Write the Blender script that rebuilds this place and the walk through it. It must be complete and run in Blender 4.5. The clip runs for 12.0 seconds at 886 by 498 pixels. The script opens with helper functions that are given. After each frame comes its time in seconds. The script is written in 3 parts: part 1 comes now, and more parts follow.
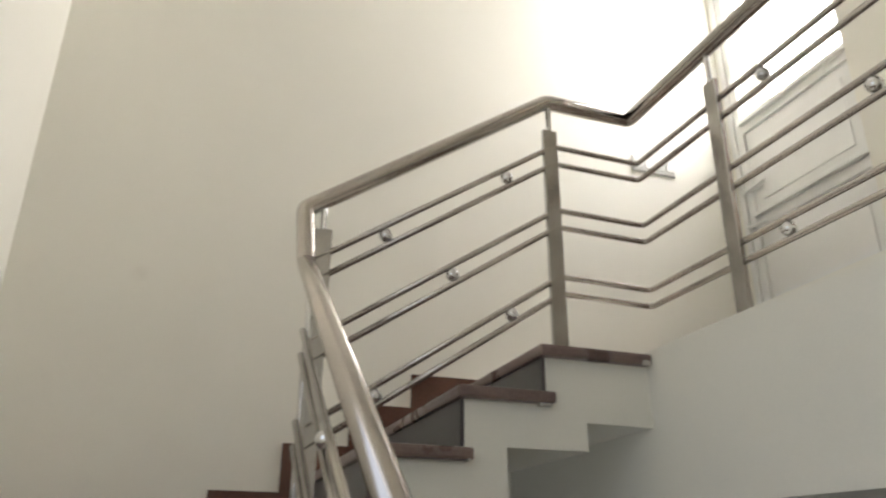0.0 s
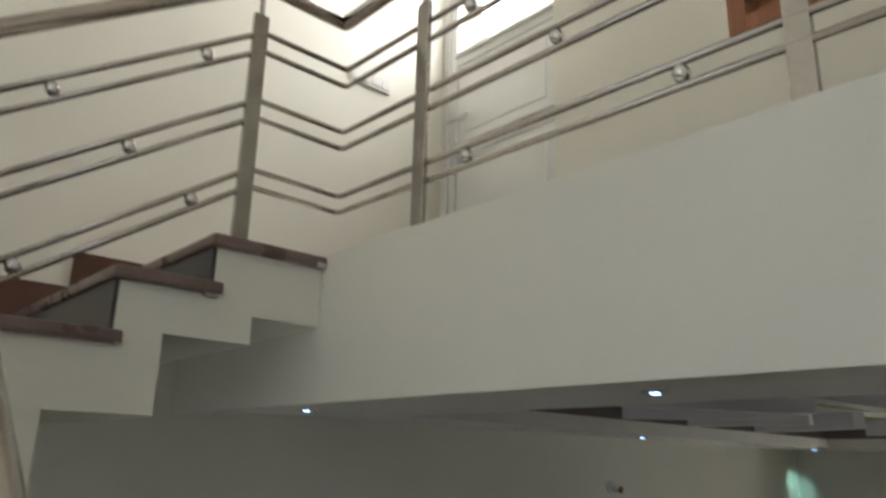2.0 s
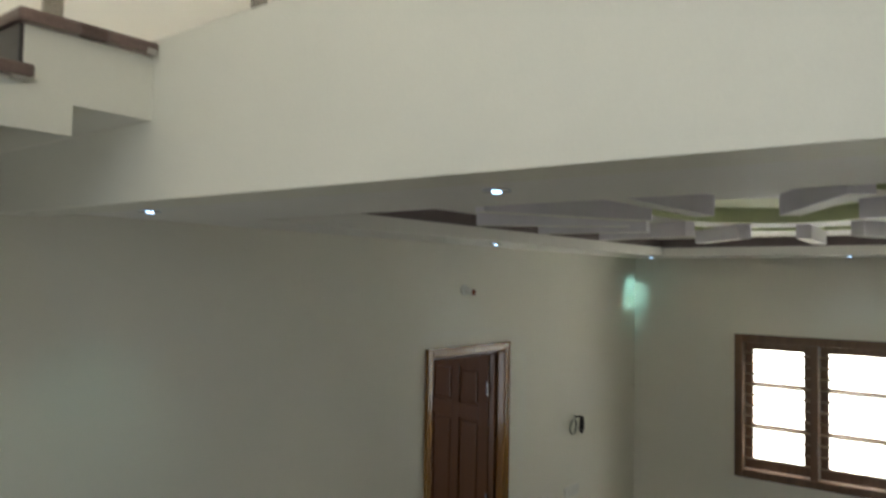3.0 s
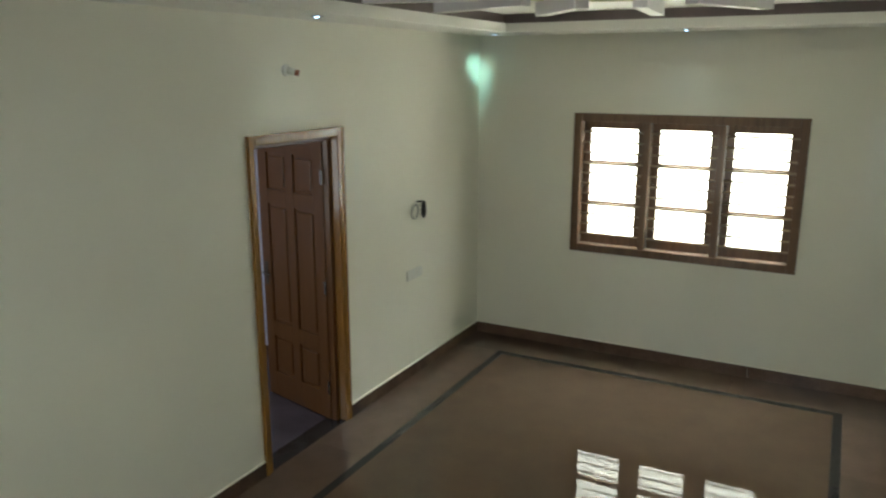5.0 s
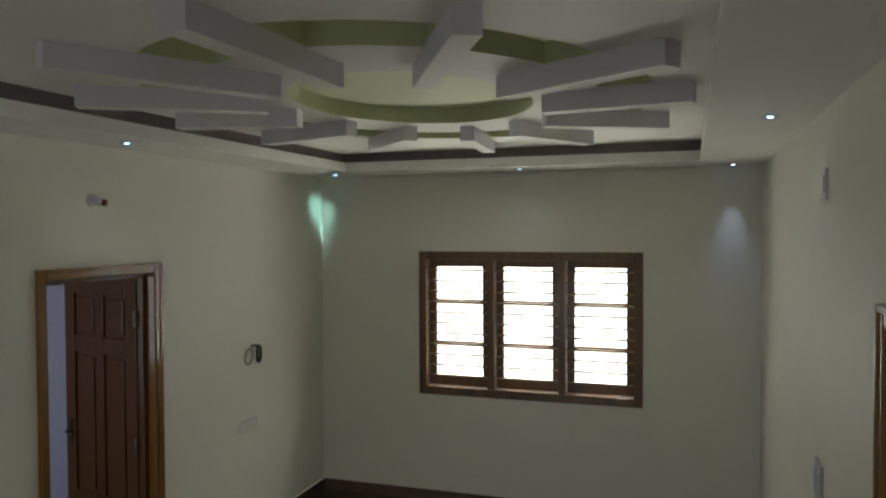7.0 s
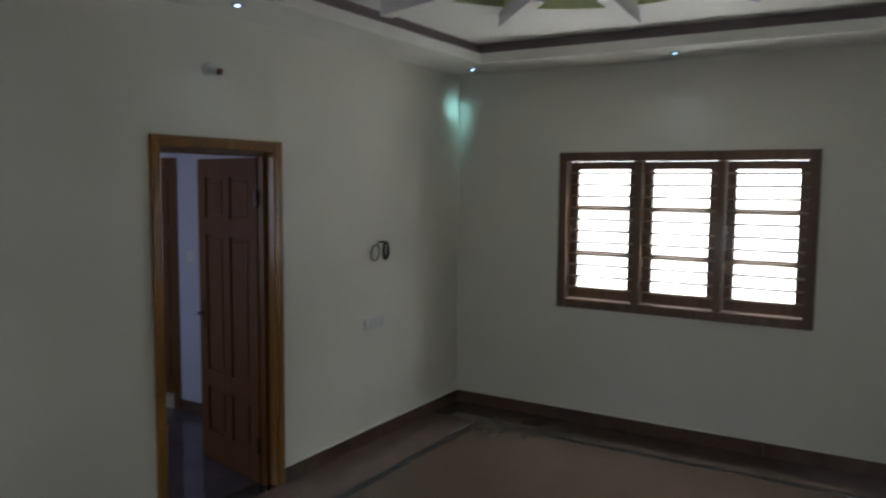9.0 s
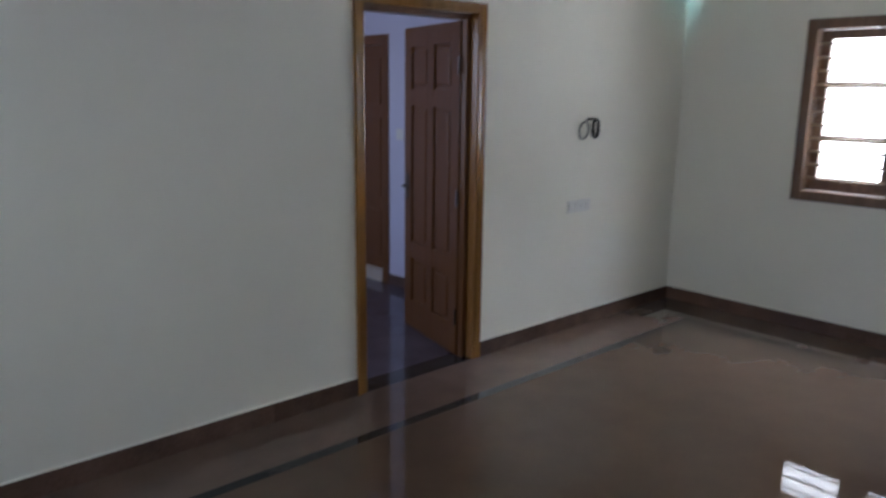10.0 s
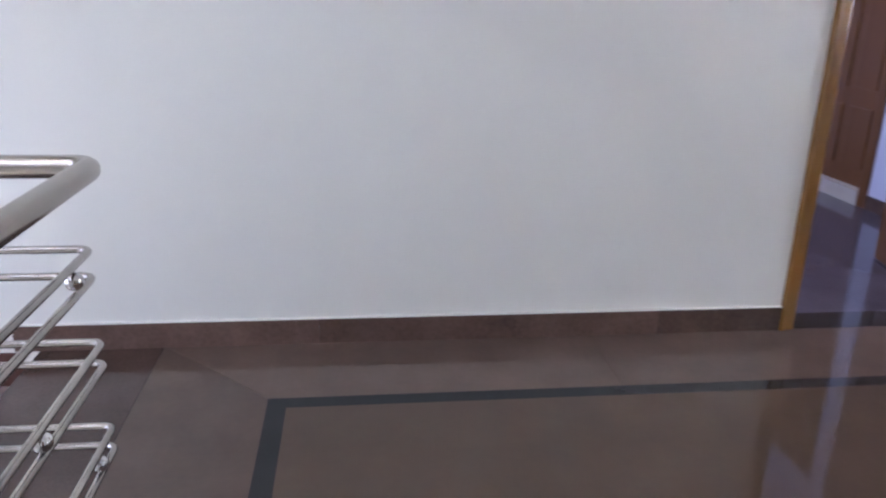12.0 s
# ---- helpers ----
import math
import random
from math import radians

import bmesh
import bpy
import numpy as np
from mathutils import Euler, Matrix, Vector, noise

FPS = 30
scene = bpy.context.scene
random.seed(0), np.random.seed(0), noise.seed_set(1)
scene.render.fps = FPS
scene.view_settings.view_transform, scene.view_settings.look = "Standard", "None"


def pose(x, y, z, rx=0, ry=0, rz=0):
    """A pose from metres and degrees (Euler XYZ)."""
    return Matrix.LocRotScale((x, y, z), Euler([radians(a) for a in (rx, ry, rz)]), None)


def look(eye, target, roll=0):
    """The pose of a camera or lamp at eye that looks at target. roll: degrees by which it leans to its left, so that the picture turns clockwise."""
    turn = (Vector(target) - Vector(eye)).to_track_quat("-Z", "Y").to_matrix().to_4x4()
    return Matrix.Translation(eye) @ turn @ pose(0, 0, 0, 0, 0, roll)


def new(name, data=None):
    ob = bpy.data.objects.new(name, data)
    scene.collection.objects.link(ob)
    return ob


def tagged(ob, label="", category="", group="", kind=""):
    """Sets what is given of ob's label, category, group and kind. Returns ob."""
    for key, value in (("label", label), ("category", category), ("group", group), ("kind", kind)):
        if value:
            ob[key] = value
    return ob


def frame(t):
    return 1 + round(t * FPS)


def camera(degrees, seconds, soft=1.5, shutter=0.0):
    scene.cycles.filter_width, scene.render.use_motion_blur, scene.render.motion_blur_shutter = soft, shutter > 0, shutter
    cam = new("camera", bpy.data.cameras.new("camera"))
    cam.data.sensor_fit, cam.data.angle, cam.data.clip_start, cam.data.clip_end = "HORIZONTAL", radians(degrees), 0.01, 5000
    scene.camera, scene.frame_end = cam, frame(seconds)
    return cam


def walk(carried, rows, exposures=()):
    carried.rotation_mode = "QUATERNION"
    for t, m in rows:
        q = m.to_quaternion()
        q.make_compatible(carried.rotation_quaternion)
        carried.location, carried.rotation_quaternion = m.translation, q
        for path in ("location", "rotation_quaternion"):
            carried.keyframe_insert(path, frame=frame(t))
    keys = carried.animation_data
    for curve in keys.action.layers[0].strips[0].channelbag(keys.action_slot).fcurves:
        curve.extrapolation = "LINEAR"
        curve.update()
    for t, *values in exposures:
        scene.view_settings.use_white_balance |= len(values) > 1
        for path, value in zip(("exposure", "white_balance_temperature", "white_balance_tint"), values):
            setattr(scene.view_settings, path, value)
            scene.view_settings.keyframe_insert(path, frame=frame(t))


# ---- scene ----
cam = camera(61.1, 12.0, soft=2.2, shutter=0.4)
PATH = [
    (0, (-6.897, -2.937, 2.629), (-6.298, -1.192, 3.401), 0.4),
    (0.5, (-6.869, -2.949, 2.629), (-6.102, -1.272, 3.402), 0.8),
    (1, (-6.855, -2.955, 2.637), (-5.904, -1.361, 3.381), 0.7),
    (1.5, (-6.832, -2.949, 2.626), (-5.725, -1.434, 3.318), 1.1),
    (2, (-6.805, -2.955, 2.609), (-5.525, -1.521, 3.161), 1.4),
    (2.5, (-6.773, -2.956, 2.589), (-5.325, -1.613, 2.906), 1.8),
    (3, (-6.717, -2.972, 2.567), (-5.148, -1.735, 2.648), 1.0),
    (3.5, (-6.642, -2.995, 2.54), (-5.043, -1.804, 2.385), 1.0),
    (3.7, (-6.594, -2.997, 2.53), (-5.004, -1.809, 2.285), 0.2),
    (5.3, (-6.337, -3.012, 2.483), (-4.575, -2.203, 1.993), 0.3),
    (5.5, (-6.321, -2.974, 2.471), (-4.508, -2.266, 2.012), 0.3),
    (6, (-6.255, -3.008, 2.442), (-4.36, -2.435, 2.158), -0.3),
    (6.5, (-6.142, -3.108, 2.355), (-4.235, -2.51, 2.294), -0.7),
    (6.7, (-6.099, -3.12, 2.352), (-4.2, -2.495, 2.303), -0.4),
    (8.3, (-5.715, -3.179, 2.032), (-3.813, -2.565, 1.964), 0.4),
    (8.5, (-5.661, -3.202, 1.978), (-3.803, -2.462, 1.913), 0.4),
    (9, (-5.575, -3.232, 1.901), (-3.872, -2.198, 1.724), 0.5),
    (9.3, (-5.52, -3.195, 1.829), (-3.901, -2.037, 1.637), 0.8),
    (9.5, (-5.489, -3.155, 1.759), (-3.927, -1.921, 1.564), 0.9),
    (10, (-5.366, -3.18, 1.66), (-4.051, -1.732, 1.24), 0.7),
    (10.5, (-5.252, -3.054, 1.476), (-4.132, -1.481, 0.955), 0.6),
    (11, (-5.121, -2.989, 1.349), (-4.254, -1.315, 0.681), 0.5),
    (11.5, (-5.002, -2.821, 1.26), (-4.439, -1.007, 0.635), 1.5),
    (12, (-4.811, -2.628, 1.256), (-4.579, -0.747, 0.619), 1.4),
]
EXPO = [(0, -0.22, 6450, 11), (1, -0.66, 6450, 9), (1.5, -0.7, 6450, 9), (2, -0.57, 6450, 8), (2.5, -0.24, 6500, 7), (3, 0.07, 6600, 5), (3.5, 0.34, 6700, 1), (5.5, 0.65, 6750, -3), (6.5, 0.05, 6700, 2), (8.5, -0.4, 6150, 7), (9.2, -0.42, 5850, 12), (10, 0.55, 5550, 15), (10.5, 1.15, 5400, 19), (11.2, 1.68, 5400, 23), (12, 1.8, 5400, 26)]
walk(cam, [(t, look(eye, target, roll)) for t, eye, target, roll in PATH], exposures=EXPO)

# world: bright daylight outside
world = bpy.data.worlds.new("world")
scene.world = world
world.use_nodes = True
wn = world.node_tree
sky = wn.nodes.new("ShaderNodeTexSky")
sky.sky_type = "NISHITA"
sky.sun_disc = False
sky.sun_elevation = radians(50)
sky.sun_rotation = radians(120)
wn.links.new(sky.outputs[0], wn.nodes["Background"].inputs[0])
wn.nodes["Background"].inputs[1].default_value = 0.12

sun = new("sun", bpy.data.lights.new("sun", "SUN"))
sun.data.energy = 2.0
sun.data.angle = radians(0.5)
sun.data.color = (1.0, 0.95, 0.88)
sun.matrix_world = look((-3, 8, 20), (-9, 2, 0))


def area_light(name, at, to, width, height, watts, colour):
    lamp = bpy.data.lights.new(name, "AREA")
    lamp.shape, lamp.size, lamp.size_y, lamp.energy, lamp.color = "RECTANGLE", width, height, watts, colour
    ob = new(name, lamp)
    ob.matrix_world = look(at, to)
    return ob


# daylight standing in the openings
# outside the hall window: open sky above, sunlit ground below
area_light("window_skylight", (0.95, -1.85, 3.05), (-1.2, -1.85, 0.9), 2.2, 1.1, 245, (0.94, 0.98, 1.0))
area_light("window_ground_bounce", (1.15, -1.85, 0.05), (-1.0, -1.85, 2.3), 2.2, 1.4, 200, (1.0, 1.0, 0.90))
area_light("upper_door_daylight", (-3.98, -0.5, 5.4), (-6.2, -0.9, 4.6), 0.75, 1.0, 72, (1.0, 0.97, 0.95))
area_light("upper_window_daylight", (-3.98, -2.4, 4.95), (-6.4, -2.4, 3.8), 1.2, 1.2, 6, (0.92, 0.95, 1.0))
# bluish fill lamp in an assumed stair-wall opening, added to brighten the window wall
area_light("stair_fill_light", (-7.55, -2.75, 3.3), (-3.5, -2.2, 1.9), 1.3, 1.3, 8.5, (0.86, 0.91, 1.0))
# second fill lamp, added to lift the walls under the slab; its opening is assumed
area_light("lower_stair_fill_light", (-7.56, -1.2, 0.8), (-4.5, -1.0, 1.5), 1.4, 1.1, 8, (0.90, 0.93, 1.0))


# ---- materials ----
def material(name, colour, rough=0.6, metal=0.0, scale=8.0, vary=0.12, grain=60.0, bump=0.05, coat=0.0, random_tint=0.0, spec=0.5, dark=None, speck=0.35, detail=5):
    m = bpy.data.materials.new(name)
    m.use_nodes = True
    n, l = m.node_tree.nodes, m.node_tree.links
    b = n["Principled BSDF"]
    b.inputs["Roughness"].default_value = rough
    b.inputs["Metallic"].default_value = metal
    b.inputs["Coat Weight"].default_value = coat
    b.inputs["Coat Roughness"].default_value = 0.06
    b.inputs["Specular IOR Level"].default_value = spec
    co = n.new("ShaderNodeTexCoord")
    big = n.new("ShaderNodeTexNoise")
    big.inputs["Scale"].default_value = scale
    big.inputs["Detail"].default_value = detail
    fine = n.new("ShaderNodeTexNoise")
    fine.inputs["Scale"].default_value = grain
    fine.inputs["Detail"].default_value = 4
    l.new(co.outputs["Object"], big.inputs["Vector"])
    l.new(co.outputs["Object"], fine.inputs["Vector"])
    ramp = n.new("ShaderNodeValToRGB")
    lo = dark or tuple(c * (1 - vary) for c in colour)
    hi = tuple(min(1, c * (1 + vary)) for c in colour)
    ramp.color_ramp.elements[0].color = (*lo, 1)
    ramp.color_ramp.elements[1].color = (*hi, 1)
    ramp.color_ramp.elements[0].position = 0.32
    ramp.color_ramp.elements[1].position = 0.68
    mix = n.new("ShaderNodeMix")
    mix.data_type = "FLOAT"
    mix.inputs[0].default_value = speck
    l.new(big.outputs[0], mix.inputs[2])
    l.new(fine.outputs[0], mix.inputs[3])
    l.new(mix.outputs[0], ramp.inputs[0])
    col = ramp.outputs[0]
    if random_tint:
        info = n.new("ShaderNodeObjectInfo")
        mr = n.new("ShaderNodeMapRange")
        mr.inputs["To Min"].default_value = 1 - random_tint
        mr.inputs["To Max"].default_value = 1 + random_tint
        hsv = n.new("ShaderNodeHueSaturation")
        l.new(info.outputs["Random"], mr.inputs["Value"])
        l.new(mr.outputs[0], hsv.inputs["Value"])
        l.new(col, hsv.inputs["Color"])
        col = hsv.outputs[0]
    l.new(col, b.inputs["Base Color"])
    if bump:
        bp = n.new("ShaderNodeBump")
        bp.inputs["Strength"].default_value = bump
        bp.inputs["Distance"].default_value = 0.01
        l.new(fine.outputs[0], bp.inputs["Height"])
        l.new(bp.outputs[0], b.inputs["Normal"])
    rr = n.new("ShaderNodeMapRange")
    rr.inputs["To Min"].default_value = max(0.02, rough * 0.8)
    rr.inputs["To Max"].default_value = min(1, rough * 1.2)
    l.new(big.outputs[0], rr.inputs["Value"])
    l.new(rr.outputs[0], b.inputs["Roughness"])
    return m


def wood(name, colour, dark, rough=0.3, coat=0.6, stretch=(16, 16, 0.22)):
    m = material(name, colour, rough, coat=coat, bump=0.0)
    n, l = m.node_tree.nodes, m.node_tree.links
    co = n.new("ShaderNodeTexCoord")
    mp = n.new("ShaderNodeMapping")
    mp.inputs["Scale"].default_value = stretch
    no = n.new("ShaderNodeTexNoise")
    no.inputs["Scale"].default_value = 2.2
    no.inputs["Detail"].default_value = 5
    no.inputs["Distortion"].default_value = 0.35
    ramp = n.new("ShaderNodeValToRGB")
    ramp.color_ramp.elements[0].color = (*dark, 1)
    ramp.color_ramp.elements[1].color = (*colour, 1)
    ramp.color_ramp.elements[0].position = 0.3
    ramp.color_ramp.elements[1].position = 0.7
    l.new(co.outputs["Object"], mp.inputs[0])
    l.new(mp.outputs[0], no.inputs["Vector"])
    no.inputs["Roughness"].default_value = 0.6
    l.new(no.outputs[0], ramp.inputs[0])
    l.new(ramp.outputs[0], n["Principled BSDF"].inputs["Base Color"])
    bp = n.new("ShaderNodeBump")
    bp.inputs["Strength"].default_value = 0.03
    bp.inputs["Distance"].default_value = 0.002
    l.new(no.outputs[0], bp.inputs["Height"])
    l.new(bp.outputs[0], n["Principled BSDF"].inputs["Normal"])
    return m


def glow(name, colour, strength):
    m = bpy.data.materials.new(name)
    m.use_nodes = True
    b = m.node_tree.nodes["Principled BSDF"]
    b.inputs["Base Color"].default_value = (*colour, 1)
    b.inputs["Emission Color"].default_value = (*colour, 1)
    b.inputs["Emission Strength"].default_value = strength
    return m


WALL = material("wall_paint", (0.835, 0.815, 0.73), 0.55, scale=1.3, vary=0.03, grain=180, bump=0.06)
WALL_IN = material("bedroom_paint", (0.62, 0.62, 0.74), 0.6, scale=1.5, vary=0.04, grain=180, bump=0.05)
def smudge(m, at, radius, amount):
    """A faint dirty mark with a soft ragged edge at one place of a wall."""
    n, l = m.node_tree.nodes, m.node_tree.links
    b = n["Principled BSDF"]
    src = b.inputs["Base Color"].links[0].from_socket
    co = n.new("ShaderNodeTexCoord")
    no = n.new("ShaderNodeTexNoise")
    no.inputs["Scale"].default_value = 14
    d = n.new("ShaderNodeVectorMath")
    d.operation = "DISTANCE"
    d.inputs[1].default_value = at
    l.new(co.outputs["Object"], d.inputs[0])
    l.new(co.outputs["Object"], no.inputs["Vector"])
    add = n.new("ShaderNodeMath")
    add.operation = "MULTIPLY_ADD"
    add.inputs[1].default_value = radius * 1.2
    l.new(no.outputs[0], add.inputs[0])
    l.new(d.outputs["Value"], add.inputs[2])
    mr = n.new("ShaderNodeMapRange")
    mr.inputs["From Min"].default_value = radius * 0.5
    mr.inputs["From Max"].default_value = radius * 1.8
    mr.inputs["To Min"].default_value = amount
    mr.inputs["To Max"].default_value = 0.0
    l.new(add.outputs[0], mr.inputs["Value"])
    mix = n.new("ShaderNodeMix")
    mix.data_type = "RGBA"
    l.new(mr.outputs[0], mix.inputs[0])
    l.new(src, mix.inputs[6])
    mix.inputs[7].default_value = (0.42, 0.36, 0.31, 1)
    l.new(mix.outputs[2], b.inputs["Base Color"])


smudge(WALL, (-7.117, 0.0, 3.651), 0.035, 0.16)
CEIL = material("ceiling_paint", (0.85, 0.83, 0.79), 0.6, scale=1.5, vary=0.03, grain=150, bump=0.04)
GREEN = material("green_paint", (0.58, 0.62, 0.38), 0.6, scale=2.0, vary=0.06, grain=120, bump=0.04)
PALEGREEN = material("pale_green_paint", (0.74, 0.76, 0.54), 0.6, scale=2.0, vary=0.05, grain=120, bump=0.04)
MAUVE = material("mauve_band", (0.20, 0.155, 0.16), 0.6, scale=3.0, vary=0.1, grain=120, bump=0.04)
LILAC = material("lilac_white_paint", (0.80, 0.77, 0.84), 0.6, scale=2.0, vary=0.03, grain=120, bump=0.04)
FLOOR = material("polished_brown_granite", (0.099, 0.066, 0.0445), 0.022, scale=5.0, vary=0.04, grain=30, bump=0.0, spec=0.36, dark=(0.091, 0.0605, 0.041), speck=0.2, detail=4)
BORDER = material("border_granite", (0.118, 0.080, 0.060), 0.06, spec=0.42, scale=5.0, vary=0.10, grain=40, bump=0.0, random_tint=0.1, speck=0.2, detail=4)
STRIPE = material("black_granite", (0.030, 0.027, 0.027), 0.08, spec=0.3, scale=6, vary=0.1, grain=120, bump=0.0)
DARKSTONE = material("dark_brown_granite", (0.075, 0.045, 0.034), 0.12, scale=4, vary=0.3, grain=90, bump=0.0, random_tint=0.08)
SKIRT = material("skirting_granite", (0.125, 0.078, 0.058), 0.2, scale=5, vary=0.3, grain=60, bump=0.0, random_tint=0.3)
TREAD = material("tread_granite", (0.17, 0.115, 0.10), 0.28, scale=6, vary=0.3, grain=110, bump=0.1)
RISER = material("riser_granite", (0.075, 0.068, 0.066), 0.3, scale=6, vary=0.25, grain=110, bump=0.05)
SKIRTUP = material("stair_skirting_granite", (0.11, 0.052, 0.036), 0.2, scale=5, vary=0.3, grain=90, bump=0.0)
STEEL = material("brushed_steel", (0.50, 0.465, 0.425), 0.22, metal=1.0, scale=12, vary=0.08, grain=200, bump=0.02)
STEELFLAT = material("satin_steel", (0.44, 0.42, 0.40), 0.2, metal=1.0, scale=14, vary=0.1, grain=220, bump=0.03)
MORTAR = material("dried_mortar", (0.52, 0.49, 0.44), 0.85, scale=40, vary=0.12, grain=200, bump=0.3)
DARKSTEEL = material("bronzed_steel", (0.13, 0.11, 0.09), 0.3, metal=1.0, scale=10, vary=0.1, grain=80, bump=0.0)
CHROME = material("chrome", (0.72, 0.72, 0.72), 0.08, metal=1.0, scale=10, vary=0.04, grain=80, bump=0.0)
WOODFRAME = wood("varnished_teak", (0.30, 0.145, 0.034), (0.20, 0.085, 0.018), 0.2, 0.3, (16, 16, 0.08))
WOODDOOR = wood("door_teak", (0.155, 0.062, 0.016), (0.12, 0.047, 0.011), 0.36, 0.0, (14, 14, 0.05))
WOODWIN = wood("window_teak", (0.19, 0.105, 0.056), (0.11, 0.058, 0.03), 0.35, 0.3)
WOODORANGE = wood("shutter_teak", (0.40, 0.15, 0.06), (0.24, 0.08, 0.03), 0.35, 0.3)
PLASTIC = material("white_plastic", (0.74, 0.735, 0.70), 0.35, scale=20, vary=0.02, grain=100, bump=0.0)
GREYPLASTIC = material("grey_plastic", (0.46, 0.47, 0.50), 0.4, scale=20, vary=0.05, grain=100, bump=0.0)
BLACK = material("black_cable", (0.015, 0.015, 0.015), 0.4, scale=20, vary=0.1, grain=100, bump=0.0)
REDBROWN = material("bakelite", (0.22, 0.05, 0.02), 0.3, scale=20, vary=0.1, grain=100, bump=0.0)
WHITEPAINT = material("white_gloss_paint", (0.82, 0.82, 0.79), 0.35, scale=3, vary=0.03, grain=90, bump=0.03)
GRILL = material("painted_grille", (0.34, 0.25, 0.17), 0.4, scale=10, vary=0.1, grain=90, bump=0.0)
PALESTONE = material("pale_stone", (0.52, 0.47, 0.39), 0.3, scale=6, vary=0.1, grain=90, bump=0.0)
# flat grey for the cable loop's shadow, which is modelled as a ring
LOOPSHADOW = material("loop_shadow_grey", (0.33, 0.34, 0.32), 0.5, scale=20, vary=0.1, grain=90, bump=0.0)
BEDFLOOR = material("bedroom_granite", (0.10, 0.085, 0.10), 0.1, scale=3, vary=0.25, grain=60, bump=0.0)
LED = glow("led_white", (0.38, 0.62, 1.0), 8.0)
DAY = glow("daylight_haze", (1.0, 1.0, 0.98), 2.4)
DAYHALL = glow("daylight_over_the_yard", (1.0, 1.0, 0.98), 4.0)
GLASS = bpy.data.materials.new("clear_glass")
GLASS.use_nodes = True
_g = GLASS.node_tree.nodes["Principled BSDF"]
_g.inputs["Transmission Weight"].default_value = 1.0
_g.inputs["Roughness"].default_value = 0.0
_g.inputs["IOR"].default_value = 1.45


# ---- mesh helpers ----
def box(bm, x0, x1, y0, y1, z0, z1, mi=0, bevel=0.0):
    v = [bm.verts.new(p) for p in ((x0, y0, z0), (x1, y0, z0), (x1, y1, z0), (x0, y1, z0), (x0, y0, z1), (x1, y0, z1), (x1, y1, z1), (x0, y1, z1))]
    fs = []
    for q in ((3, 2, 1, 0), (4, 5, 6, 7), (0, 1, 5, 4), (1, 2, 6, 5), (2, 3, 7, 6), (3, 0, 4, 7)):
        f = bm.faces.new([v[i] for i in q])
        f.material_index = mi
        fs.append(f)
    if bevel:
        es = {e for f in fs for e in f.edges}
        bmesh.ops.bevel(bm, geom=list(es), offset=bevel, segments=2, affect="EDGES", profile=0.6)
    return v


def prism(bm, outline, axis, a, b, mi=0):
    """Extrudes a closed 2D outline along an axis: 'y' takes (x, z), 'x' takes (y, z), 'z' takes (x, y)."""
    def at(p, w):
        return {"y": (p[0], w, p[1]), "x": (w, p[0], p[1]), "z": (p[0], p[1], w)}[axis]
    va = [bm.verts.new(at(p, a)) for p in outline]
    vb = [bm.verts.new(at(p, b)) for p in outline]
    fs = [bm.faces.new(va), bm.faces.new(vb[::-1])]
    k = len(outline)
    for i in range(k):
        fs.append(bm.faces.new((va[i], vb[i], vb[(i + 1) % k], va[(i + 1) % k])))
    for f in fs:
        f.material_index = mi
    bmesh.ops.recalc_face_normals(bm, faces=fs)


def rounded(points, r, steps=5):
    """The polyline with its inner corners rounded by r."""
    pts = [Vector(p) for p in points]
    out = [pts[0]]
    for a, b, c in zip(pts, pts[1:], pts[2:]):
        d1, d2 = (a - b), (c - b)
        rr = min(r, d1.length * 0.45, d2.length * 0.45)
        p, q = b + d1.normalized() * rr, b + d2.normalized() * rr
        for i in range(steps + 1):
            u = i / steps
            out.append((1 - u) ** 2 * p + 2 * u * (1 - u) * b + u * u * q)
    return out + [pts[-1]]


def tube(bm, points, r, sides=14):
    pts = [Vector(p) for p in points]
    rings = []
    nrm = None
    for i, p in enumerate(pts):
        d = (pts[min(i + 1, len(pts) - 1)] - pts[max(i - 1, 0)]).normalized()
        if nrm is None:
            nrm = d.orthogonal().normalized()
        nrm = (nrm - d * nrm.dot(d)).normalized()
        bi = d.cross(nrm)
        rings.append([bm.verts.new(p + r * (math.cos(2 * math.pi * k / sides) * nrm + math.sin(2 * math.pi * k / sides) * bi)) for k in range(sides)])
    for a, b in zip(rings, rings[1:]):
        for k in range(sides):
            f = bm.faces.new((a[k], a[(k + 1) % sides], b[(k + 1) % sides], b[k]))
            f.smooth = True
    bm.faces.new(rings[0][::-1])
    bm.faces.new(rings[-1])


def ball(bm, centre, r):
    made = bmesh.ops.create_uvsphere(bm, u_segments=18, v_segments=12, radius=r, matrix=Matrix.Translation(centre))
    for f in {f for v in made["verts"] for f in v.link_faces}:
        f.smooth = True


